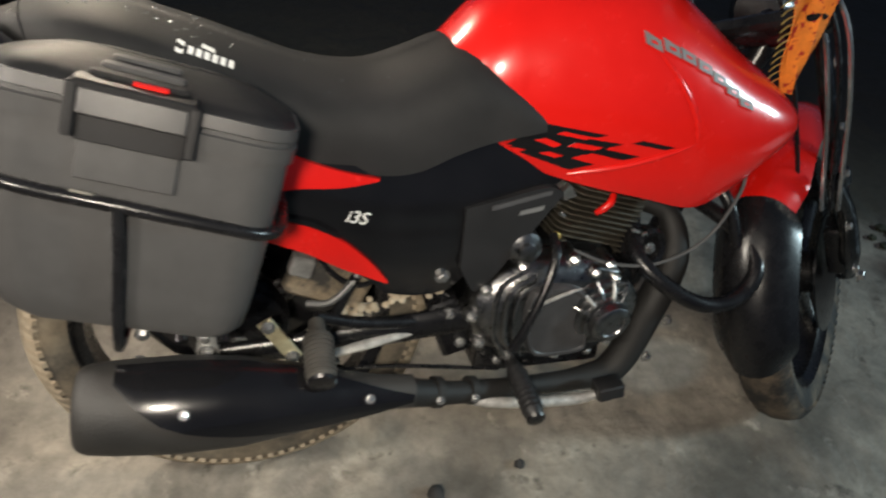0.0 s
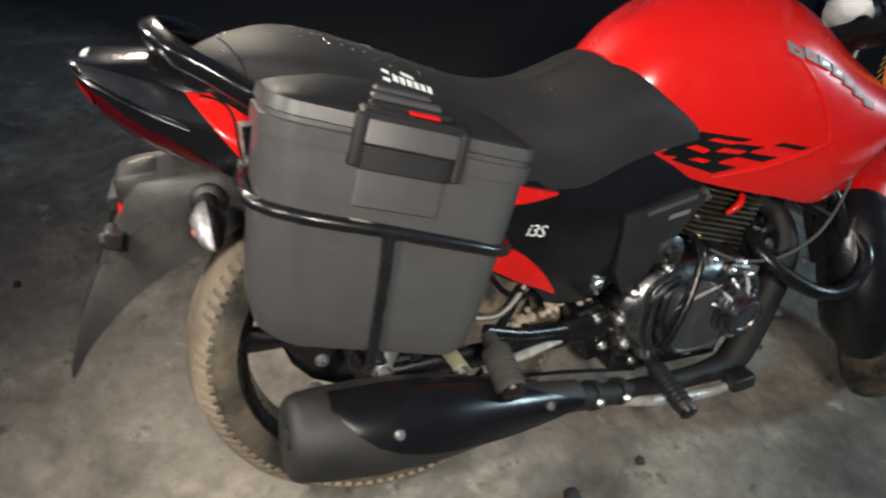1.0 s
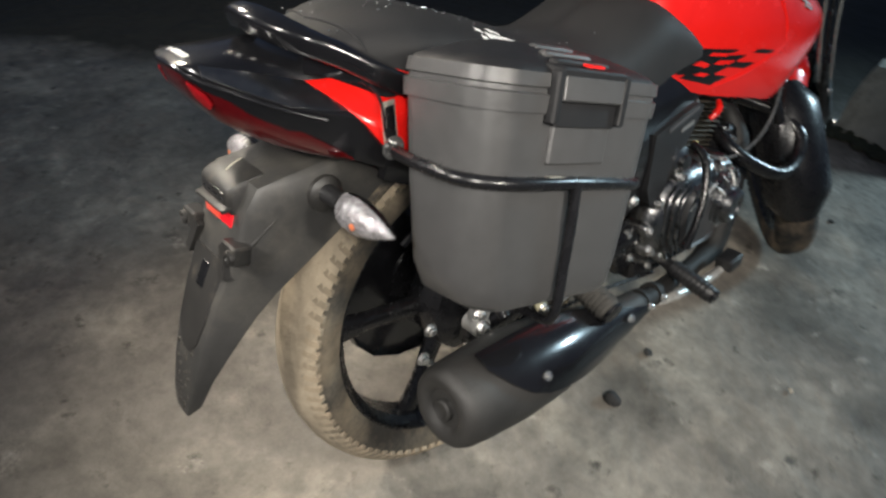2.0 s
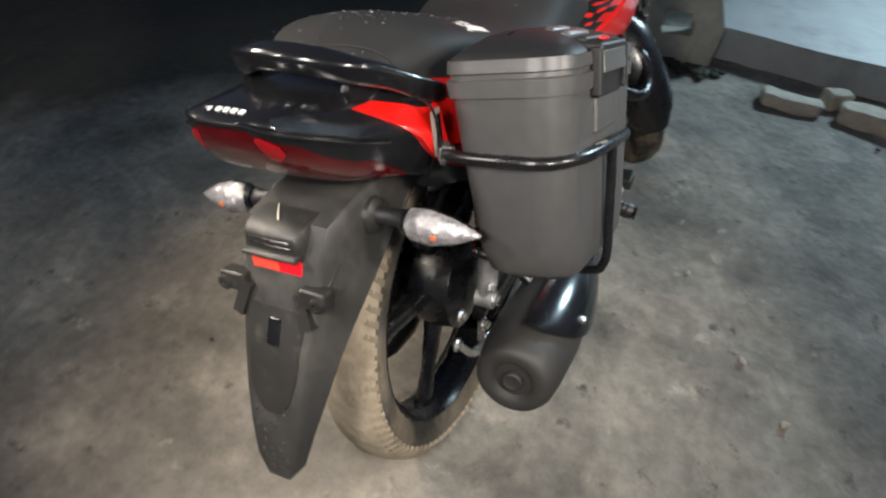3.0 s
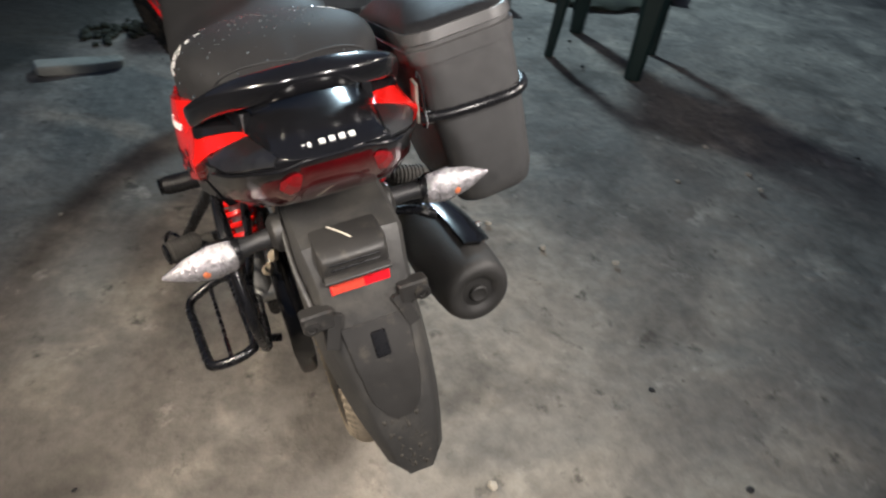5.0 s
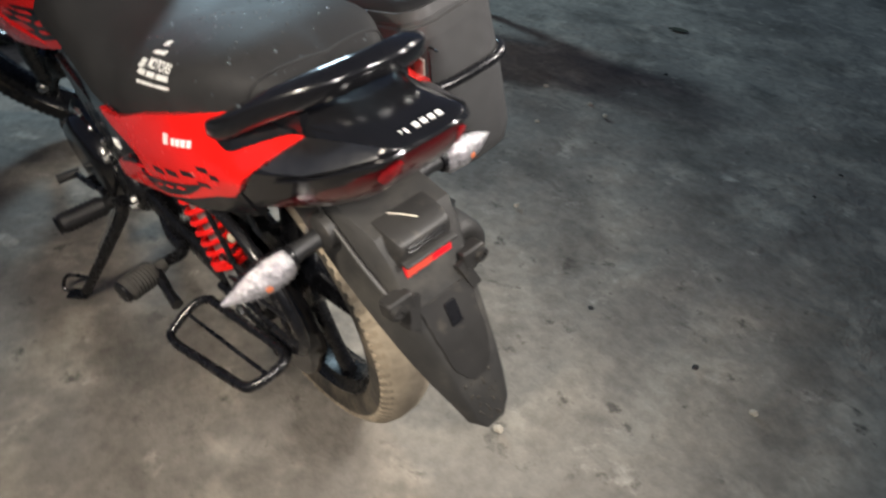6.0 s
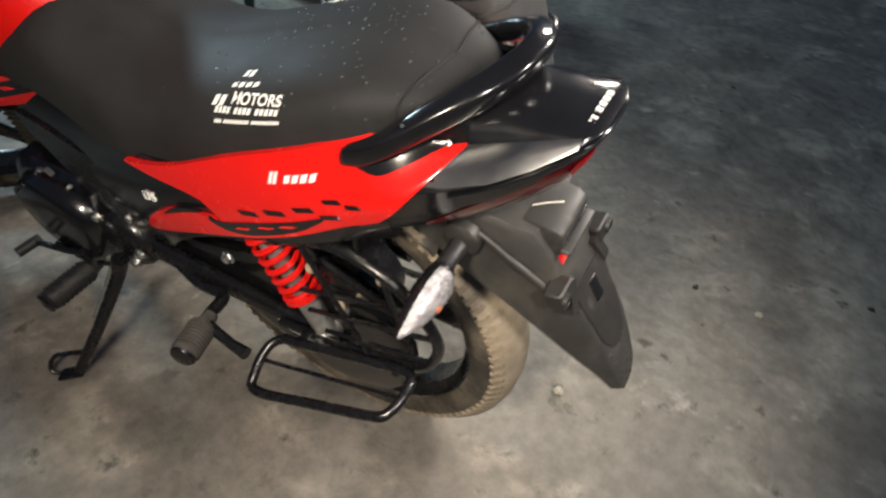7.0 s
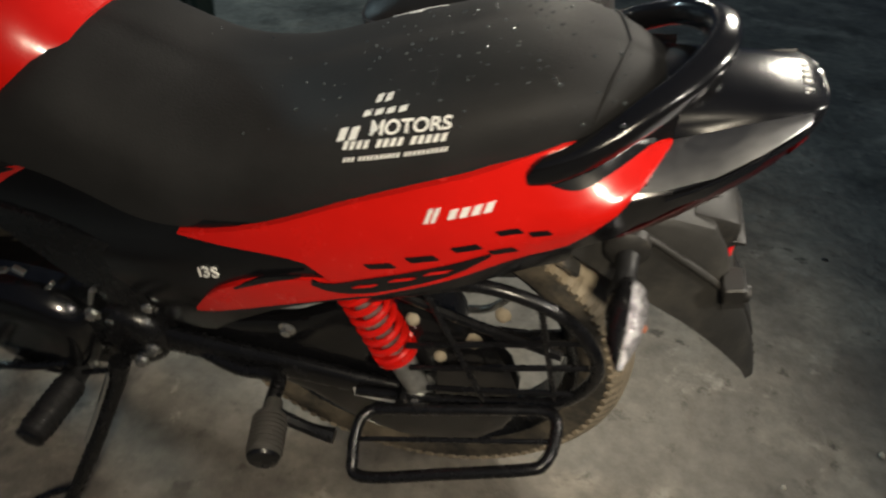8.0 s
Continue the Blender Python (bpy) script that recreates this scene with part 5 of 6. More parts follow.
head_cover = part("cylinder_head", box_of((0.752, 0, 0.565), (0.105, 0.13, 0.035), TILT, 0.02), ALU, bike, "cast cylinder head")
bolt((0.735, -0.066, 0.555), (0, -1, 0), 0.010, head_cover)
part("spark_plug_cap", bar([(0.692, -0.100, 0.504), (0.700, -0.104, 0.512), (0.711, -0.104, 0.523), (0.718, -0.096, 0.532)], [0.0045, 0.006, 0.0062, 0.005], 12), RED, bike, "red spark plug cap")
part("head_badge", chip(((0.632, 0.541), (0.642, 0.552), (0.656, 0.533), (0.636, 0.526)), lambda x, z: 0.098, -1, 0.0, 0.012), CHROME, bike, "bright triangular plate", smooth=False)
part("carburettor", turned([(-0.04, 0.028), (-0.02, 0.030), (0.03, 0.026), (0.06, 0.022)], (0.62, -0.02, 0.50), (1, 0, 0.1), 20), ALU, bike, "carburettor")
part("cover_cap", turned([(0, 0.007), (0.006, 0.007), (0.008, 0.004)], (0.622, -0.116, 0.478), (0, -1, 0), 18), GOLD, bike, "brass-coloured cap")
part("kick_lever", bar([(0.618, -0.118, 0.480), (0.612, -0.150, 0.462), (0.590, -0.172, 0.410), (0.568, -0.180, 0.360), (0.553, -0.178, 0.318)], [0.007, 0.0075, 0.0065, 0.0065, 0.009], 10), SATIN, bike, "black kick-start lever")
part("clutch_cable", bar([(0.655, -0.120, 0.452), (0.72, -0.128, 0.428), (0.80, -0.132, 0.425), (0.88, -0.128, 0.46), (0.935, -0.11, 0.53), (0.95, -0.09, 0.58)], 0.0028, 8), CABLE, bike, "dark grey sheathed cable")

# frame tubes and brackets
for pts, r in (([(0.99, 0, 0.74), (0.93, 0, 0.56), (0.88, 0, 0.40), (0.82, 0, 0.26), (0.74, 0, 0.21), (0.60, 0, 0.21)], 0.020),
               ([(0.99, 0, 0.78), (0.85, 0, 0.70), (0.62, 0, 0.62), (0.50, 0, 0.55), (0.47, 0, 0.42), (0.49, 0, 0.28)], 0.019)):
    part("frame_tube", bar(pts, r, 12), SATIN, bike, "black steel frame tube")
for y in (-0.085, 0.085):
    part("rear_frame_tube", bar([(0.50, y * 0.8, 0.60), (0.34, y, 0.585), (0.20, y * 1.2, 0.60), (0.05, y * 1.1, 0.635), (-0.06, y * 0.8, 0.66)], 0.012, 10), SATIN, bike)
    part("frame_strut", bar([(0.47, y, 0.36), (0.35, y * 1.08, 0.46), (0.21, y * 1.15, 0.585)], 0.011, 10), SATIN, bike, "black diagonal frame strut")
part("engine_bar", bar([(0.80, -0.03, 0.47), (0.775, -0.115, 0.428), (0.83, -0.165, 0.385), (0.89, -0.180, 0.368), (0.940, -0.176, 0.382), (0.968, -0.160, 0.420), (0.968, -0.11, 0.455), (0.93, -0.02, 0.48)], 0.0135, 12), SATIN, bike, "black tubular engine guard")
part("frame_brace", bar([(0.895, -0.03, 0.545), (0.93, -0.09, 0.515), (0.955, -0.12, 0.44)], 0.010, 10), SATIN, bike)
cover_r = part("engine_side_cover", skin([(0.472, 0.536), (0.53, 0.548), (0.595, 0.561), (0.618, 0.553)], [(0.472, 0.440), (0.500, 0.396), (0.55, 0.452), (0.618, 0.545)], lambda x, z: 0.128 - 0.06 * (x - 0.47), -1, 0.004, 0.02, 20, 6), PLASTIC, bike, "matt dark grey engine side cover")
part("cover_groove", skin([(0.51, 0.538), (0.60, 0.556)], [(0.51, 0.531), (0.60, 0.550)], lambda x, z: 0.128 - 0.06 * (x - 0.47), -1, 0.006, 0.006, 8, 2), DARKALU, cover_r, "raised rib")
part("print", chip(((0.555, 0.527), (0.592, 0.533), (0.590, 0.526), (0.553, 0.520)), lambda x, z: 0.128 - 0.06 * (x - 0.47), -1, 0.0055), GREYPRINT, cover_r, "grey maker's mark", smooth=False)
part("engine_side_cover", skin([(0.44, 0.53), (0.53, 0.55), (0.62, 0.56)], [(0.44, 0.42), (0.50, 0.42), (0.62, 0.53)], lambda x, z: 0.128 - 0.06 * (x - 0.44), 1, 0.0, 0.02, 16, 5), SATIN, bike, "black engine side cover")
for side in (-1, 1):
    part("battery_box", box_of((0.40, side * 0.07, 0.50), (0.13, 0.06, 0.14), None, 0.01), PLASTIC, bike)
part("air_box", box_of((0.40, 0, 0.50), (0.16, 0.10, 0.16), None, 0.02), PLASTIC, bike)


def lettering(text, height, at, turn, mat, parent, label):
    """Raised letters cut from the built-in font."""
    data = bpy.data.curves.new("letters", "FONT")
    data.body, data.size, data.extrude, data.align_x, data.align_y, data.shear = text, height * 1.4, 0.0008, "CENTER", "CENTER", 0.25
    tmp = bpy.data.objects.new("letters", data)
    scene.collection.objects.link(tmp)
    me = bpy.data.meshes.new_from_object(tmp.evaluated_get(bpy.context.evaluated_depsgraph_get()))
    bpy.data.objects.remove(tmp)
    bm = bmesh.new()
    bm.from_mesh(me)
    return part("lettering", bm, mat, parent, label, Matrix.Translation(at) @ turn, smooth=False)


lettering("i3S", 0.018, (0.318, -flank(0.318, 0.536) - 0.001, 0.536), pose(0, 0, 0, 90, 0, 0) @ pose(0, 0, 0, 0, 0, -12), WHITE, bike, "white lettering")
lettering("i3S", 0.016, (0.328, flank(0.328, 0.536) + 0.001, 0.536), pose(0, 0, 0, 90, 0, 180) @ pose(0, 0, 0, 0, 0, 10), WHITE, bike, "white lettering")


# foot pegs, pedals, stands
def peg(root, tip, name, label, rubber=PLASTIC, k0=1.0):
    root, tip = Vector(root), Vector(tip)
    d = (tip - root).normalized()
    n = (tip - root).length
    ob = part(name, turned([(0, 0.011 * k0), (0.02, 0.013 * k0), (n * 0.25, 0.015 * k0), (n * 0.28, 0.019 * k0), (n - 0.006, 0.0195 * k0), (n, 0.014 * k0)], root, d, 20), rubber, bike, label)
    for k in range(8):
        part("rubber_ridge", turned([(0, 0.0215 * k0), (0.004, 0.0215 * k0)], root + d * (n * (0.33 + 0.075 * k)), d, 16), rubber, ob)
    part("end_cap", turned([(0, 0.020 * k0), (0.004, 0.017 * k0), (0.006, 0.006)], tip, d, 18), SATIN, ob)


peg((0.575, -0.115, 0.262), (0.580, -0.238, 0.232), "foot_peg", "black rubber rider's foot peg", PLASTIC, 0.8)
peg((0.600, 0.13, 0.262), (0.606, 0.250, 0.262), "foot_peg", "black rubber rider's foot peg")
peg((0.264, -0.140, 0.374), (0.262, -0.236, 0.346), "pillion_peg", "dusty grey rubber pillion peg", PEG)
peg((0.286, 0.165, 0.330), (0.266, 0.240, 0.336), "pillion_peg", "dusty grey rubber pillion peg", PEG)
part("peg_bracket", bar([(0.44, -0.10, 0.33), (0.34, -0.118, 0.348), (0.265, -0.128, 0.374)], 0.010, 10), SATIN, bike)
part("peg_bracket", bar([(0.44, 0.10, 0.32), (0.36, 0.12, 0.315), (0.30, 0.126, 0.324), (0.288, 0.165, 0.330)], 0.010, 10), SATIN, bike)
part("brake_pedal", bar([(0.480, -0.155, 0.225), (0.52, -0.172, 0.216), (0.60, -0.178, 0.207), (0.68, -0.180, 0.204), (0.725, -0.182, 0.214)], [0.008, 0.009, 0.009, 0.009, 0.007], 10), SCUFFED, bike, "scuffed chrome brake pedal")
part("pedal_pad", box_of((0.730, -0.185, 0.224), (0.046, 0.035, 0.026), pose(0, 0, 0, 0, -8, 0), 0.005), PLASTIC, bike, "black brake pedal pad")
part("peg_arm", bar([(0.280, 0.180, 0.332), (0.235, 0.186, 0.322), (0.200, 0.188, 0.318)], [0.009, 0.008, 0.010], 8), SATIN, bike, "flat black peg arm")
part("gear_lever", bar([(0.60, 0.15, 0.290), (0.66, 0.158, 0.275), (0.745, 0.165, 0.262)], 0.006, 10), SATIN, bike, "black gear lever")
part("lever_rubber", bar([(0.745, 0.155, 0.262), (0.752, 0.200, 0.262)], 0.010, 12), PLASTIC, bike, "black gear lever rubber")
stand = part("side_stand", bar([(0.525, 0.140, 0.305), (0.540, 0.156, 0.262), (0.582, 0.220, 0.160), (0.628, 0.272, 0.070)], [0.015, 0.012, 0.011, 0.010], 12), SATIN, bike, "black side stand, folded out")
part("stand_foot", bar([(0.622, 0.262, 0.068), (0.650, 0.285, 0.064), (0.668, 0.300, 0.066), (0.676, 0.296, 0.080), (0.655, 0.280, 0.108), (0.600, 0.250, 0.118)], 0.0045, 8), SATIN, stand, "bent steel foot")
part("stand_plate", box_of((0.640, 0.284, 0.0635), (0.045, 0.028, 0.006), pose(0, 0, 0, 11.5, 0, 40), 0.002), SATIN, stand)
part("stand_spring", bar([(0.540, 0.150, 0.29), (0.563, 0.185, 0.230), (0.580, 0.210, 0.190)], 0.005, 8), CHROME, stand, "plated stand spring")

# wire guard and step on the left
NEARER = Matrix.Translation((0.010, -0.028, -0.020))
hoop = part("wire_guard", bar([(0.19, 0.135, 0.500), (0.10, 0.145, 0.555), (0.03, 0.150, 0.583), (-0.045, 0.152, 0.565), (-0.088, 0.152, 0.515), (-0.098, 0.150, 0.462), (-0.072, 0.148, 0.405), (-0.02, 0.146, 0.378), (0.08, 0.146, 0.350), (0.185, 0.144, 0.332)], 0.0075, 10), SATIN, bike, "black wire guard beside the rear wheel", NEARER)
for a, b in (((0.112, 0.455), (-0.083, 0.523)), ((0.110, 0.412), (-0.090, 0.480)), ((0.090, 0.375), (-0.080, 0.425))):
    part("guard_rod", bar([(a[0], 0.147, a[1]), (b[0], 0.150, b[1])], 0.0036, 8), SATIN, hoop, m=NEARER)
for a, b in (((0.085, 0.556), (0.020, 0.372)), ((-0.03, 0.568), (-0.062, 0.400))):
    part("guard_rod", bar([(a[0], 0.151, a[1]), (b[0], 0.148, b[1])], 0.0036, 8), SATIN, hoop, m=NEARER)
step = part("step_rail", bar([(0.160, 0.150, 0.333), (0.174, 0.168, 0.327), (0.172, 0.205, 0.312), (0.155, 0.224, 0.306), (0.06, 0.213, 0.334), (-0.03, 0.201, 0.362), (-0.050, 0.192, 0.369), (-0.058, 0.165, 0.376), (-0.054, 0.140, 0.381), (-0.03, 0.134, 0.376), (0.06, 0.141, 0.356), (0.140, 0.148, 0.338)], 0.0072, 10, 6, closed=True), SATIN, bike, "black tubular side step")
part("step_rod", bar([(0.174, 0.186, 0.320), (-0.057, 0.168, 0.375)], 0.0032, 8), SATIN, step)
for x, z in ((0.13, 0.342), (-0.03, 0.374)):
    part("step_stay", bar([(x, 0.140, z), (x + 0.006, 0.100, z - 0.02)], 0.006, 8), SATIN, step)
for x, y, z, r in ((0.05, 0.085, 0.42, 0.011), (0.12, 0.095, 0.455, 0.009), (0.17, 0.10, 0.43, 0.010), (0.02, 0.075, 0.465, 0.010), (0.09, 0.09, 0.385, 0.009)):
    part("mud_clod", turned([(-0.006, r * 0.5), (0, r), (0.005, r * 0.8), (0.008, r * 0.3)], (x, y, z), (0.2, 1, 0.3), 9), MUD, bike, "clod of dry mud")
part("guard_stay", bar([(0.16, 0.09, 0.50), (0.06, 0.10, 0.475), (-0.05, 0.12, 0.47)], 0.006, 8), SATIN, hoop)
# bits behind the pannier
rnd = random.Random(9)
for _ in range(26):
    x = rnd.uniform(0.30, 0.47)
    r = rnd.uniform(0.004, 0.010)
    part("mud_clod", turned([(-0.004, r * 0.5), (0, r), (0.004, r * 0.7), (0.006, r * 0.2)], (x, -0.100 - rnd.random() * 0.012, 0.352 + (x - 0.30) * 0.16 + rnd.uniform(0, 0.026)), (rnd.uniform(-0.5, 0.5), -0.4, 1), 7), MUD, bike, "clod of dry mud")
part("hose", bar([(0.345, -0.105, 0.470), (0.322, -0.120, 0.430), (0.286, -0.128, 0.398), (0.252, -0.120, 0.392)], 0.005, 8), CABLE, bike, "thin grey hose")
part("hose", bar([(0.380, -0.095, 0.440), (0.340, -0.110, 0.412), (0.300, -0.112, 0.424), (0.262, -0.105, 0.470)], 0.0042, 8), SATIN, bike, "thin black hose")
part("drum_stay", bar([(0.42, -0.108, 0.318), (0.34, -0.122, 0.312), (0.27, -0.126, 0.300)], [0.005, 0.008, 0.006], 8), SCUFFED, bike, "scuffed metal stay")
part("mount_plate", box_of((0.214, -0.130, 0.340), (0.082, 0.006, 0.022), pose(0, 0, 0, 0, 58, 0), 0.002), STRAP, bike, "yellow-plated mounting strap")
for p in ((0.230, -0.133, 0.312), (0.198, -0.133, 0.366)):
    bolt(p, (0, -1, 0), 0.007, bike)
part("muddy_plate", box_of((0.300, -0.088, 0.438), (0.125, 0.030, 0.125), pose(0, 0, 0, 0, 24, 6), 0.012), MUDDY, bike, "inner splash plate caked with mud")
part("reservoir", box_of((0.248, -0.112, 0.452), (0.034, 0.024, 0.030), pose(0, 0, 0, 0, 20, 0), 0.006), ALU, bike, "pale grey canister smeared with mud")
part("stand_link", bar([(0.322, -0.118, 0.432), (0.292, -0.122, 0.372), (0.266, -0.118, 0.318)], 0.0075, 10), SATIN, bike, "black bent link")
part("hugger", bar([(0.02, -0.055, 0.47), (0.10, -0.058, 0.52), (0.20, -0.06, 0.53)], 0.005, 8), SATIN, bike)

for x, z in ((0.085, 0.402), (0.135, 0.395)):
    part("hanger", bar([(x, -0.10, z + 0.03), (x + 0.004, -0.15, z + 0.015), (x + 0.006, -0.185, z - 0.01)], 0.008, 10), SATIN, bike, "black silencer hanger")
    bolt((x + 0.006, -0.168, z + 0.006), (0, -0.6, 0.8), 0.008, bike)

# pannier rack
rack = part("pannier_rack", bar([(-0.047, -0.135, 0.655), (-0.057, -0.165, 0.658), (-0.062, -0.212, 0.663), (-0.055, -0.257, 0.664), (-0.014, -0.2840, 0.656), (0.07, -0.2915, 0.634), (0.155, -0.2875, 0.606), (0.197, -0.278, 0.590), (0.216, -0.253, 0.582), (0.222, -0.202, 0.577), (0.220, -0.13, 0.576)], 0.0070, 12), SATIN, bike, "black tubular pannier rack")
part("rack_strut", bar([(0.069, -0.2930, 0.633), (0.063, -0.2960, 0.585), (0.056, -0.2980, 0.54), (0.051, -0.3000, 0.506), (0.048, -0.297, 0.480), (0.046, -0.281, 0.468), (0.048, -0.20, 0.462), (0.060, -0.12, 0.462)], 0.0058, 12), SATIN, rack)
part("worn_patch", turned([(0, 0.0074), (0.012, 0.0075), (0.020, 0.0072)], (0.028, -0.2887, 0.6455), (0.95, -0.07, -0.25), 12), PLATE, rack, "patch of bare metal on the tube")
plate = part("rack_plate", box_of((-0.0450, -0.130, 0.678), (0.017, 0.004, 0.052), pose(0, 0, 0, 0, -3, 0), 0.0015), PLATE, rack, "dull plated slotted bracket")
part("plate_slot", box_of((-0.0450, -0.1318, 0.680), (0.011, 0.003, 0.038), pose(0, 0, 0, 0, -3, 0), 0.001), SATIN, plate)
bolt((-0.047, -0.137, 0.655), (0, -1, 0), 0.009, rack)
part("bent_wire", bar([(-0.090, -0.120, 0.731), (-0.072, -0.126, 0.727), (-0.061, -0.132, 0.716), (-0.057, -0.136, 0.700), (-0.056, -0.137, 0.680), (-0.053, -0.138, 0.660)], 0.0016, 6), SATIN, rack, "thin bent black wire")

# ---- the pannier ----
BOXED = LEANING @ pose(0.090, -0.2075, 0.620) @ pose(0, 0, 0, -7, 0, 0) @ pose(0, 0, 0, 0, 14.5, 0)
pannier = thing("pannier_box", "dark grey hard plastic pannier with a closed hinged lid", "pannier", BOXED)


def rounded(x0, x1, y0, y1, r, n=7, inner=None):
    """A rectangle with round corners; inner is the radius of the two on the y1 side."""
    pts, e = [], inner or r
    for cx, cy, a0, c in ((x1 - e, y1 - e, 0, e), (x0 + e, y1 - e, 90, e), (x0 + r, y0 + r, 180, r), (x1 - r, y0 + r, 270, r)):
        for k in range(n):
            a = radians(a0 + 90 * k / (n - 1))
            pts.append((cx + c * math.cos(a), cy + c * math.sin(a)))
    return pts


def tub(levels):
    bm = bmesh.new()
    loft(bm, [[V(x, y, z) for x, y in rounded(x0, x1, y0, y1, r, inner=min(r, 0.032))] for z, x0, x1, y0, y1, r in levels])
    return bm


part("body", tub([(-0.143, -0.09, 0.092, -0.052, 0.025, 0.03), (-0.141, -0.108, 0.108, -0.064, 0.033, 0.034), (-0.132, -0.124, 0.118, -0.069, 0.038, 0.04), (-0.105, -0.136, 0.122, -0.072, 0.042, 0.042), (-0.02, -0.147, 0.126, -0.075, 0.049, 0.042), (0.07, -0.154, 0.129, -0.077, 0.058, 0.042)]), BOX, pannier)
lid = part("lid", tub([(0.066, -0.157, 0.132, -0.08, 0.061, 0.044), (0.083, -0.158, 0.133, -0.081, 0.062, 0.044), (0.0845, -0.154, 0.13, -0.077, 0.059, 0.042), (0.089, -0.154, 0.13, -0.077, 0.059, 0.042), (0.0905, -0.157, 0.132, -0.08, 0.061, 0.043), (0.103, -0.156, 0.131, -0.079, 0.06, 0.042)]), BOX, pannier, "lid with a double rim")
part("lid_top", tub([(0.101, -0.154, 0.129, -0.077, 0.059, 0.042), (0.106, -0.151, 0.126, -0.074, 0.057, 0.04), (0.113, -0.135, 0.112, -0.062, 0.051, 0.034), (0.125, -0.1, 0.08, -0.03, 0.036, 0.03), (0.129, -0.072, 0.052, -0.01, 0.022, 0.02)]), LIDTOP, lid, "dark peaked lid top")
part("hinge_pad", box_of((-0.02, -0.0775, 0.036), (0.090, 0.007, 0.038), None, 0.003), BOX, pannier, "raised pad under the latch")
latch = part("latch", box_of((-0.02, -0.0835, 0.091), (0.094, 0.012, 0.024), pose(0, 0, 0, -4, 0, 0), 0.003), BOX, pannier, "wide plastic latch")
part("latch_cap", box_of((-0.02, -0.0755, 0.107), (0.106, 0.026, 0.009), pose(0, 0, 0, 8, 0, 0), 0.004), LIDTOP, latch, "dark upper lip of the latch")
for x in (-0.072, 0.032):
    part("latch_cheek", box_of((x, -0.0825, 0.082), (0.011, 0.013, 0.050), None, 0.003), LIDTOP, latch, "dark side cheek")
# dark strip laid on the body to paint the shade below the latch
part("latch_shade", box_of((-0.02, -0.0805, 0.066), (0.094, 0.005, 0.024), None, 0.002), LIDTOP, latch, "dark strip painting the shaded hollow under the latch")
for k in range(3):
    part("latch_step", box_of((-0.02, -0.063 + 0.020 * k, 0.112 + 0.0055 * k), (0.086 - 0.012 * k, 0.012, 0.012), pose(0, 0, 0, 14, 0, 0), 0.004), BOX if k else LIDTOP, latch)
part("label", box_of((-0.010, -0.074, 0.1140), (0.030, 0.006, 0.0025), pose(0, 0, 0, 14, 0, 3)), RED, latch, "small red maker's label")

# ---- the cloth tied to the handlebar ----
cloth = thing("tied_cloth", "orange printed cloth with gold fringe, hanging from the handlebar", "cloth", LEANING)
bm = bmesh.new()
rows = []
for i in range(19):
    f = i / 18
    w = 0.040 * (1 - f) ** 0.8 + 0.003
    rows.append([V(0.938 + 0.042 * f + w * g + 0.004 * math.sin(8 * f + 2 * g), -0.128 + 0.038 * f + 0.006 * math.sin(5 * f + 3.5 * g) - 0.3 * w * g, 0.905 - 0.218 * f + 0.010 * g * (1 - f)) for g in (-1, -0.5, 0, 0.5, 1)])
rings = [[*r, *[p + V(0, 0.0025, 0) for p in r[::-1]]] for r in rows]
part("cloth", loft(bm, rings), CLOTH, cloth)
bm = bmesh.new()
for i in range(17):
    p = rows[i][0]
    tube(bm, [p, p + V(-0.012, -0.002, -0.004), p + V(-0.020, -0.002, -0.012)], 0.0011, 5, 3)
tagged(part("fringe", bm, GOLD, cloth, "gold tassel fringe"), kind="stuff")
part("knot", bar([(0.93, -0.150, 0.905), (0.945, -0.130, 0.928), (0.965, -0.115, 0.912), (0.945, -0.122, 0.890)], [0.012, 0.016, 0.016, 0.010], 10), CLOTH, cloth)

# ---- round the yard ----
def stone(at, size, seed, mat, name="stone", label="small dark stone lying on the cement", group="loose stones"):
    rnd = random.Random(seed)
    bm = bmesh.new()
    bmesh.ops.create_icosphere(bm, subdivisions=2, radius=1.0)
    for v in bm.verts:
        k = 1 + 0.35 * noise.noise(v.co * 1.4 + V(seed, seed * 2, 0))
        v.co = V(v.co.x * size[0], v.co.y * size[1], max(-0.3 * size[2], v.co.z * size[2])) * k
    bm.transform(Matrix.Rotation(rnd.random() * 6, 4, "Z"))
    ob = part(name, bm, mat, None)
    ob.location = (at[0], at[1], size[2] * 0.25)
    return tagged(ob, label, "stone", group)


stone((0.470, -0.140), (0.020, 0.016, 0.015), 3, STONE)
stone((0.640, -0.105), (0.011, 0.010, 0.008), 5, STONE)
for k in range(46):
    rnd = random.Random(100 + k)
    x, y = rnd.uniform(-0.9, 2.1), rnd.uniform(-2.2, 1.3)
    if math.hypot(x - 0.6, (y - 0.1) * 2) > 0.75:
        s = rnd.uniform(0.004, 0.011)
        stone((x, y), (s, s * 0.8, s * 0.7), 200 + k, STONE if rnd.random() < 0.6 else BRICK, label="tiny stone lying on the cement")
bm = bmesh.new()
rows = [[V(-0.05 + 0.1 * i / 8, w * g * 0.030, 0.003 + 0.004 * abs(g) + 0.002 * math.sin(3 * i)) for g in (-1, -0.5, 0, 0.5, 1)] for i, w in enumerate((0.05, 0.5, 0.8, 1, 1, 0.9, 0.7, 0.4, 0.05))]
ob = part("dry_leaf", loft(bm, [[*r, *[p - V(0, 0, 0.002) for p in r[::-1]]] for r in rows]), EARTH)
ob.location, ob.rotation_euler = (0.95, -2.70, 0.0), (0, 0, 0.6)
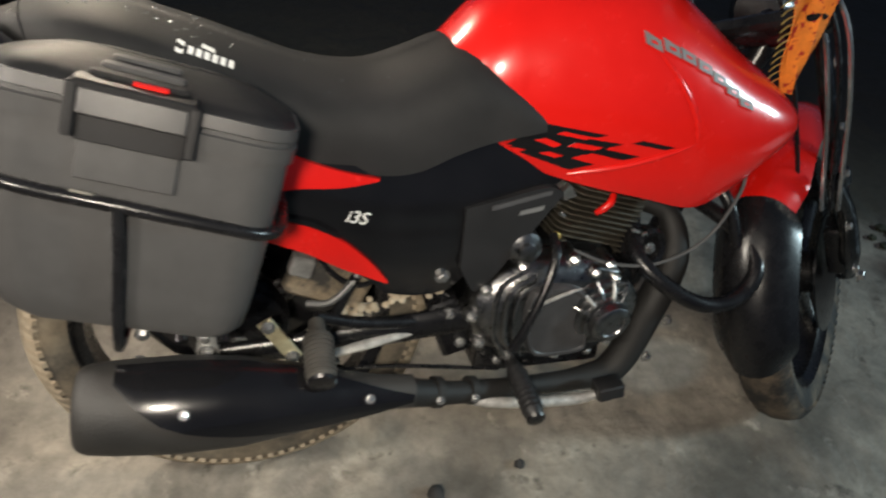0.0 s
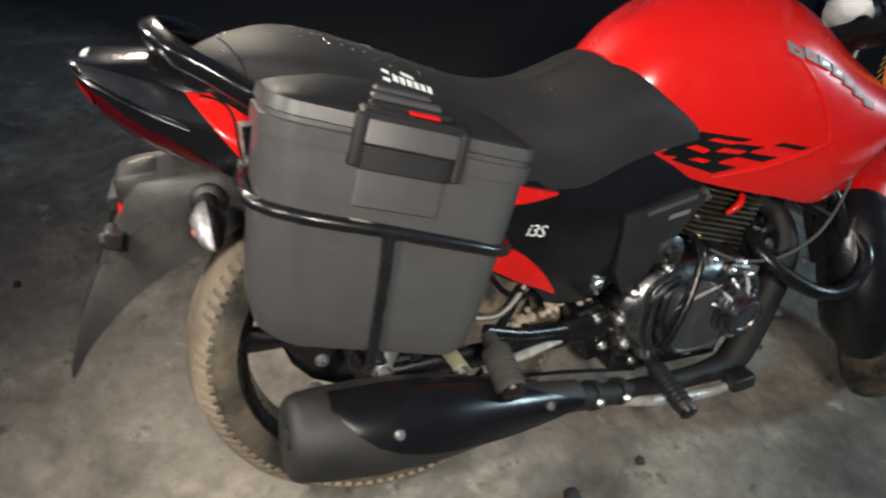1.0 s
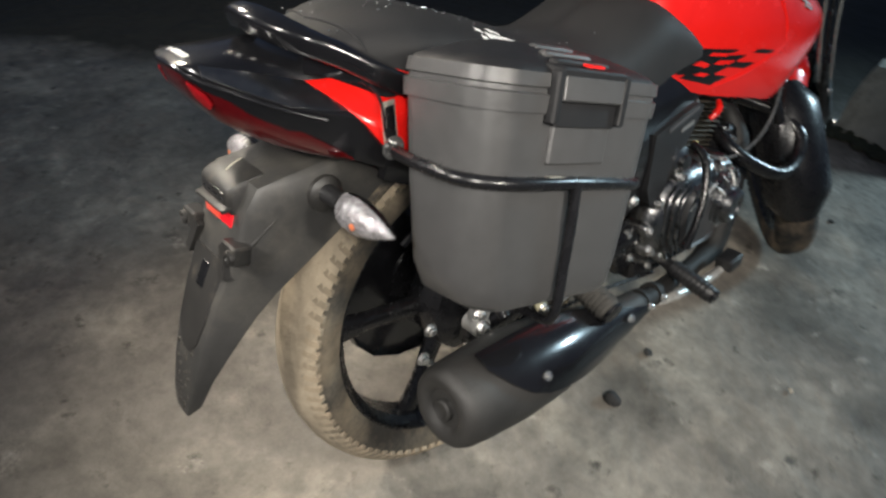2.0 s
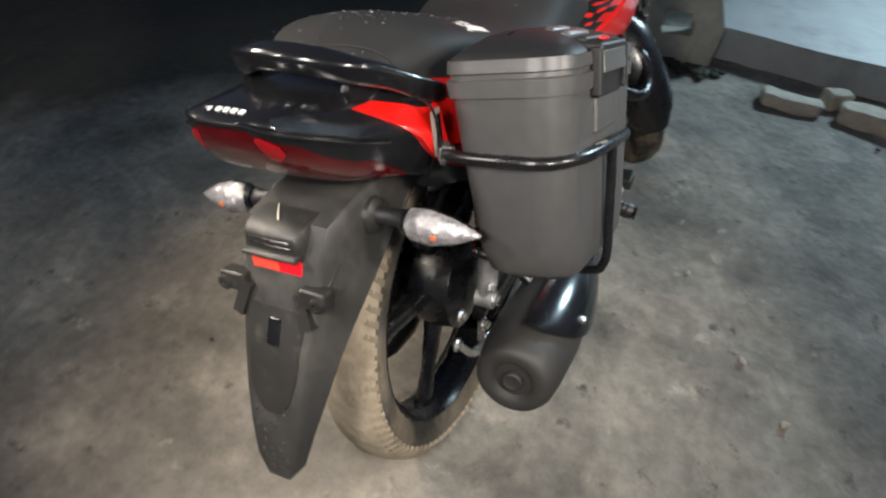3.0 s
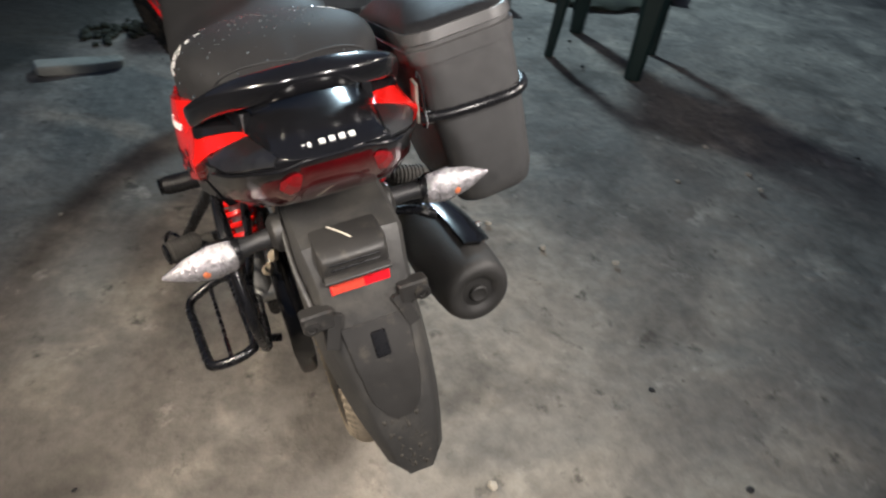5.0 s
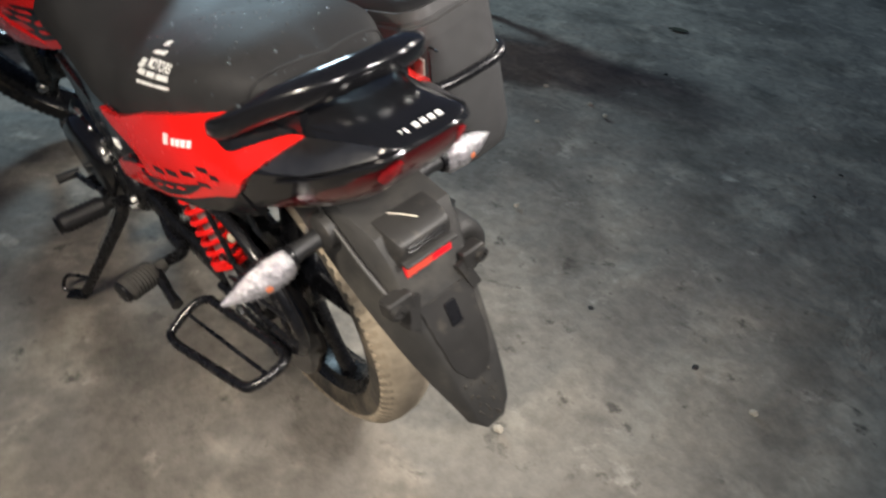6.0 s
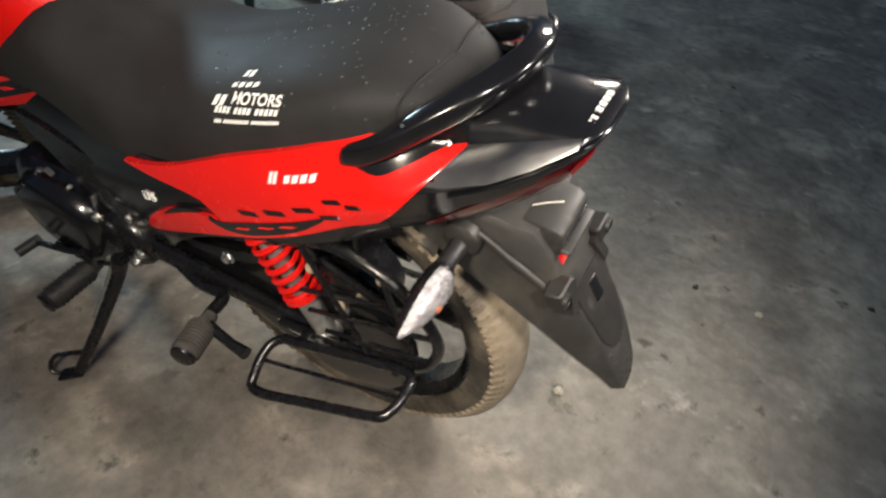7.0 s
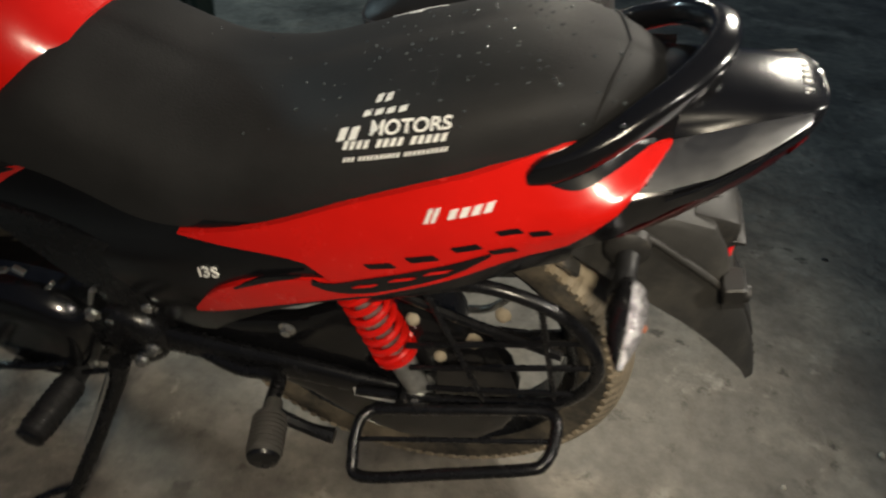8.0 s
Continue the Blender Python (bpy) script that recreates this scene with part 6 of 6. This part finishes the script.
tagged(ob, "dark dry leaf lying on the cement", "leaf")

# cement plinth of the house, with its step
bm = box_of((4.4, -0.83, 0.065), (4.04, 1.36, 0.14))
bmesh.ops.subdivide_edges(bm, edges=bm.edges[:], cuts=12, use_grid_fill=True)
for v in bm.verts:
    v.co += V(0.012, 0.012, 0.006) * noise.noise(v.co * 3.0)
tagged(part("plinth", bm, PORCH), "grey cement plinth with a worn edge", "plinth", kind="structure")
for k, (x, y, a, size) in enumerate(((2.065, -0.535, 5, (0.105, 0.215, 0.046)), (2.085, -0.805, -5, (0.110, 0.205, 0.064)), (2.185, -0.690, 24, (0.075, 0.100, 0.070)))):
    bm = box_of((0, 0, size[2] / 2 - 0.002), size, None, 0.014)
    bmesh.ops.subdivide_edges(bm, edges=bm.edges[:], cuts=2, use_grid_fill=True)
    for v in bm.verts:
        v.co += V(1, 1, 0.6) * 0.014 * noise.noise(v.co * 14 + V(k * 5, 0, 0))
    ob = part("brick", bm, BRICK)
    ob.location, ob.rotation_euler = (x, y, 0), (0, 0, radians(a))
    tagged(ob, "broken pale half brick lying by the plinth" if k == 2 else "worn pale brick lying against the plinth", "brick", "bricks by the plinth")
rnd = random.Random(77)
bm = bmesh.new()
for _ in range(150):
    x, y, r = rnd.gauss(2.12, 0.055), rnd.gauss(-1.00, 0.055), 0.003 + 0.011 * rnd.random() ** 2
    for v in bmesh.ops.create_icosphere(bm, subdivisions=1, radius=r)["verts"]:
        v.co = V(v.co.x * 1.3, v.co.y, v.co.z * 0.6) * (1 + 0.3 * noise.noise(v.co * 90)) + V(x, y, r * 0.3)
tagged(part("mortar_crumb", bm, CRUMB, smooth=False), "pale crumbled mortar beside the brick", "mortar crumbs", kind="stuff")
# broken concrete block with a square hole
bm = bmesh.new()
outer = [(-0.20, 0.0), (0.19, 0.0), (0.20, 0.14), (0.17, 0.27), (-0.15, 0.31), (-0.20, 0.17)]
hole = [(-0.085, 0.115), (0.030, 0.105), (0.040, 0.13), (0.035, 0.195), (-0.065, 0.205), (-0.085, 0.16)]
rings = [[V(x, y, z) for y, z in line] for x, line in ((-0.06, outer), (0.06, outer), (0.06, hole), (-0.06, hole))]
loft(bm, rings, closed=True)
bmesh.ops.subdivide_edges(bm, edges=bm.edges[:], cuts=4, use_grid_fill=True)
for v in bm.verts:
    v.co += V(1, 1, 1) * 0.012 * noise.noise(v.co * 9)
ob = part("concrete_block", bm, CONCRETE)
ob.location, ob.rotation_euler = (2.285, 0.0, -0.01), (0, 0, radians(9))
tagged(ob, "broken pale concrete block with a square hole", "concrete block")


# dark rubble and soil heaped past the plinth and under the block
def heap(at, size, seed):
    bm = bmesh.new()
    bmesh.ops.create_icosphere(bm, subdivisions=4, radius=1.0)
    for v in bm.verts:
        n = noise.noise(v.co * 2.2 + V(seed, 0, 0)) * 0.35 + noise.noise(v.co * 7 + V(0, seed, 0)) * 0.14
        v.co = V(v.co.x * size[0] * (1 + n), v.co.y * size[1] * (1 + n), max(-0.05, v.co.z * (1 + n)) * size[2])
    ob = part("soil_heap", bm, EARTH, None)
    ob.location = (at[0], at[1], -0.004)
    return tagged(ob, "low dark heap of soil and rubble at the yard's edge", "soil heap", kind="stuff")


heap((3.1, -2.3), (0.75, 0.70, 0.10), 4)


def rubble(a, b, count, wide, seed):
    """A strip of small dark broken stones between two points."""
    rnd = random.Random(seed)
    bm = bmesh.new()
    for _ in range(count):
        p = Vector(a).lerp(Vector(b), rnd.random()) + Vector((rnd.gauss(0, wide), rnd.gauss(0, wide)))
        s = rnd.uniform(0.006, 0.020)
        made = bmesh.ops.create_icosphere(bm, subdivisions=1, radius=s)["verts"]
        for v in made:
            v.co = V(v.co.x * rnd.uniform(0.9, 1.5), v.co.y, v.co.z * 0.7) + V(p.x, p.y, s * 0.35)
    return tagged(part("rubble", bm, EARTH, smooth=False), "dark crumbled rubble along the foot of the concrete block", "rubble", kind="stuff")


rubble((2.16, 0.24), (2.17, -0.22), 190, 0.025, 3)
rubble((2.08, 0.46), (2.16, 0.22), 70, 0.04, 5)
bm = box_of((0, 0, 0.012), (0.075, 0.27, 0.034), None, 0.010)
bmesh.ops.subdivide_edges(bm, edges=bm.edges[:], cuts=3, use_grid_fill=True)
for v in bm.verts:
    v.co += V(1, 1, 0.5) * 0.010 * noise.noise(v.co * 12)
ob = part("edging_stone", bm, CONCRETE)
ob.location, ob.rotation_euler = (1.76, 0.50, 0), (0, 0, radians(10))
tagged(ob, "low broken concrete edging stone at the yard's edge", "edging stone")


# plastic chair
def plastic_chair(m):
    ob = thing("plastic_chair", "dark green moulded plastic chair standing on the cement", "chair", m)
    feet = [(-0.235, -0.165), (-0.205, 0.215), (0.225, 0.165), (0.15, -0.215)]
    tops = [(-0.215, -0.165), (-0.190, 0.195), (0.205, 0.165), (0.155, -0.200)]
    slim = [1.3, 0.75, 1.25, 0.8]
    for (fx, fy), (tx, ty), thin in zip(feet, tops, slim):
        bm = bmesh.new()
        rings = []
        for f, w in ((0, 0.026), (0.5, 0.033), (1, 0.044)):
            x, y = fx + (tx - fx) * f, fy + (ty - fy) * f
            rings.append([V(x + w * thin * a, y + w * thin * b, 0.43 * f) for a, b in ((1, 0.6), (0.6, 1), (-0.6, 1), (-1, 0.6), (-1, -0.6), (-0.6, -1), (0.6, -1), (1, -0.6))])
        part("leg", loft(bm, rings), CHAIR, ob)
    bm = bmesh.new()
    levels = []
    for z, e in ((0.405, 0.0), (0.43, 0.012), (0.445, 0.004), (0.438, -0.03)):
        levels.append([V(x, y, z) for x, y in rounded(-0.21 - e, 0.20 + e, -0.215 - e, 0.215 + e, 0.07)])
    part("seat", loft(bm, levels), CHAIR, ob)
    bm = bmesh.new()
    rings = []
    for z in (0.44, 0.55, 0.70, 0.80, 0.84):
        w = 0.19 - 0.05 * max(0, z - 0.70)
        x = 0.18 + 0.22 * (z - 0.44)
        front = [V(x + 0.03 * (1 - (k / 4 - 1) ** 2), w * (k / 4 - 1), z) for k in range(9)]
        rings.append(front + [p + V(0.014, 0, 0) for p in front[::-1]])
    part("backrest", loft(bm, rings), CHAIR, ob)
    for y in (-0.215, 0.215):
        part("armrest", bar([(-0.19, y, 0.43), (-0.20, y * 1.04, 0.60), (-0.12, y * 1.06, 0.66), (0.08, y, 0.665), (0.24, y * 0.86, 0.68)], [0.018, 0.017, 0.02, 0.02, 0.016], 10), CHAIR, ob)
    return ob


plastic_chair(pose(1.73, -1.66, 0.0, 0, 0, -42))
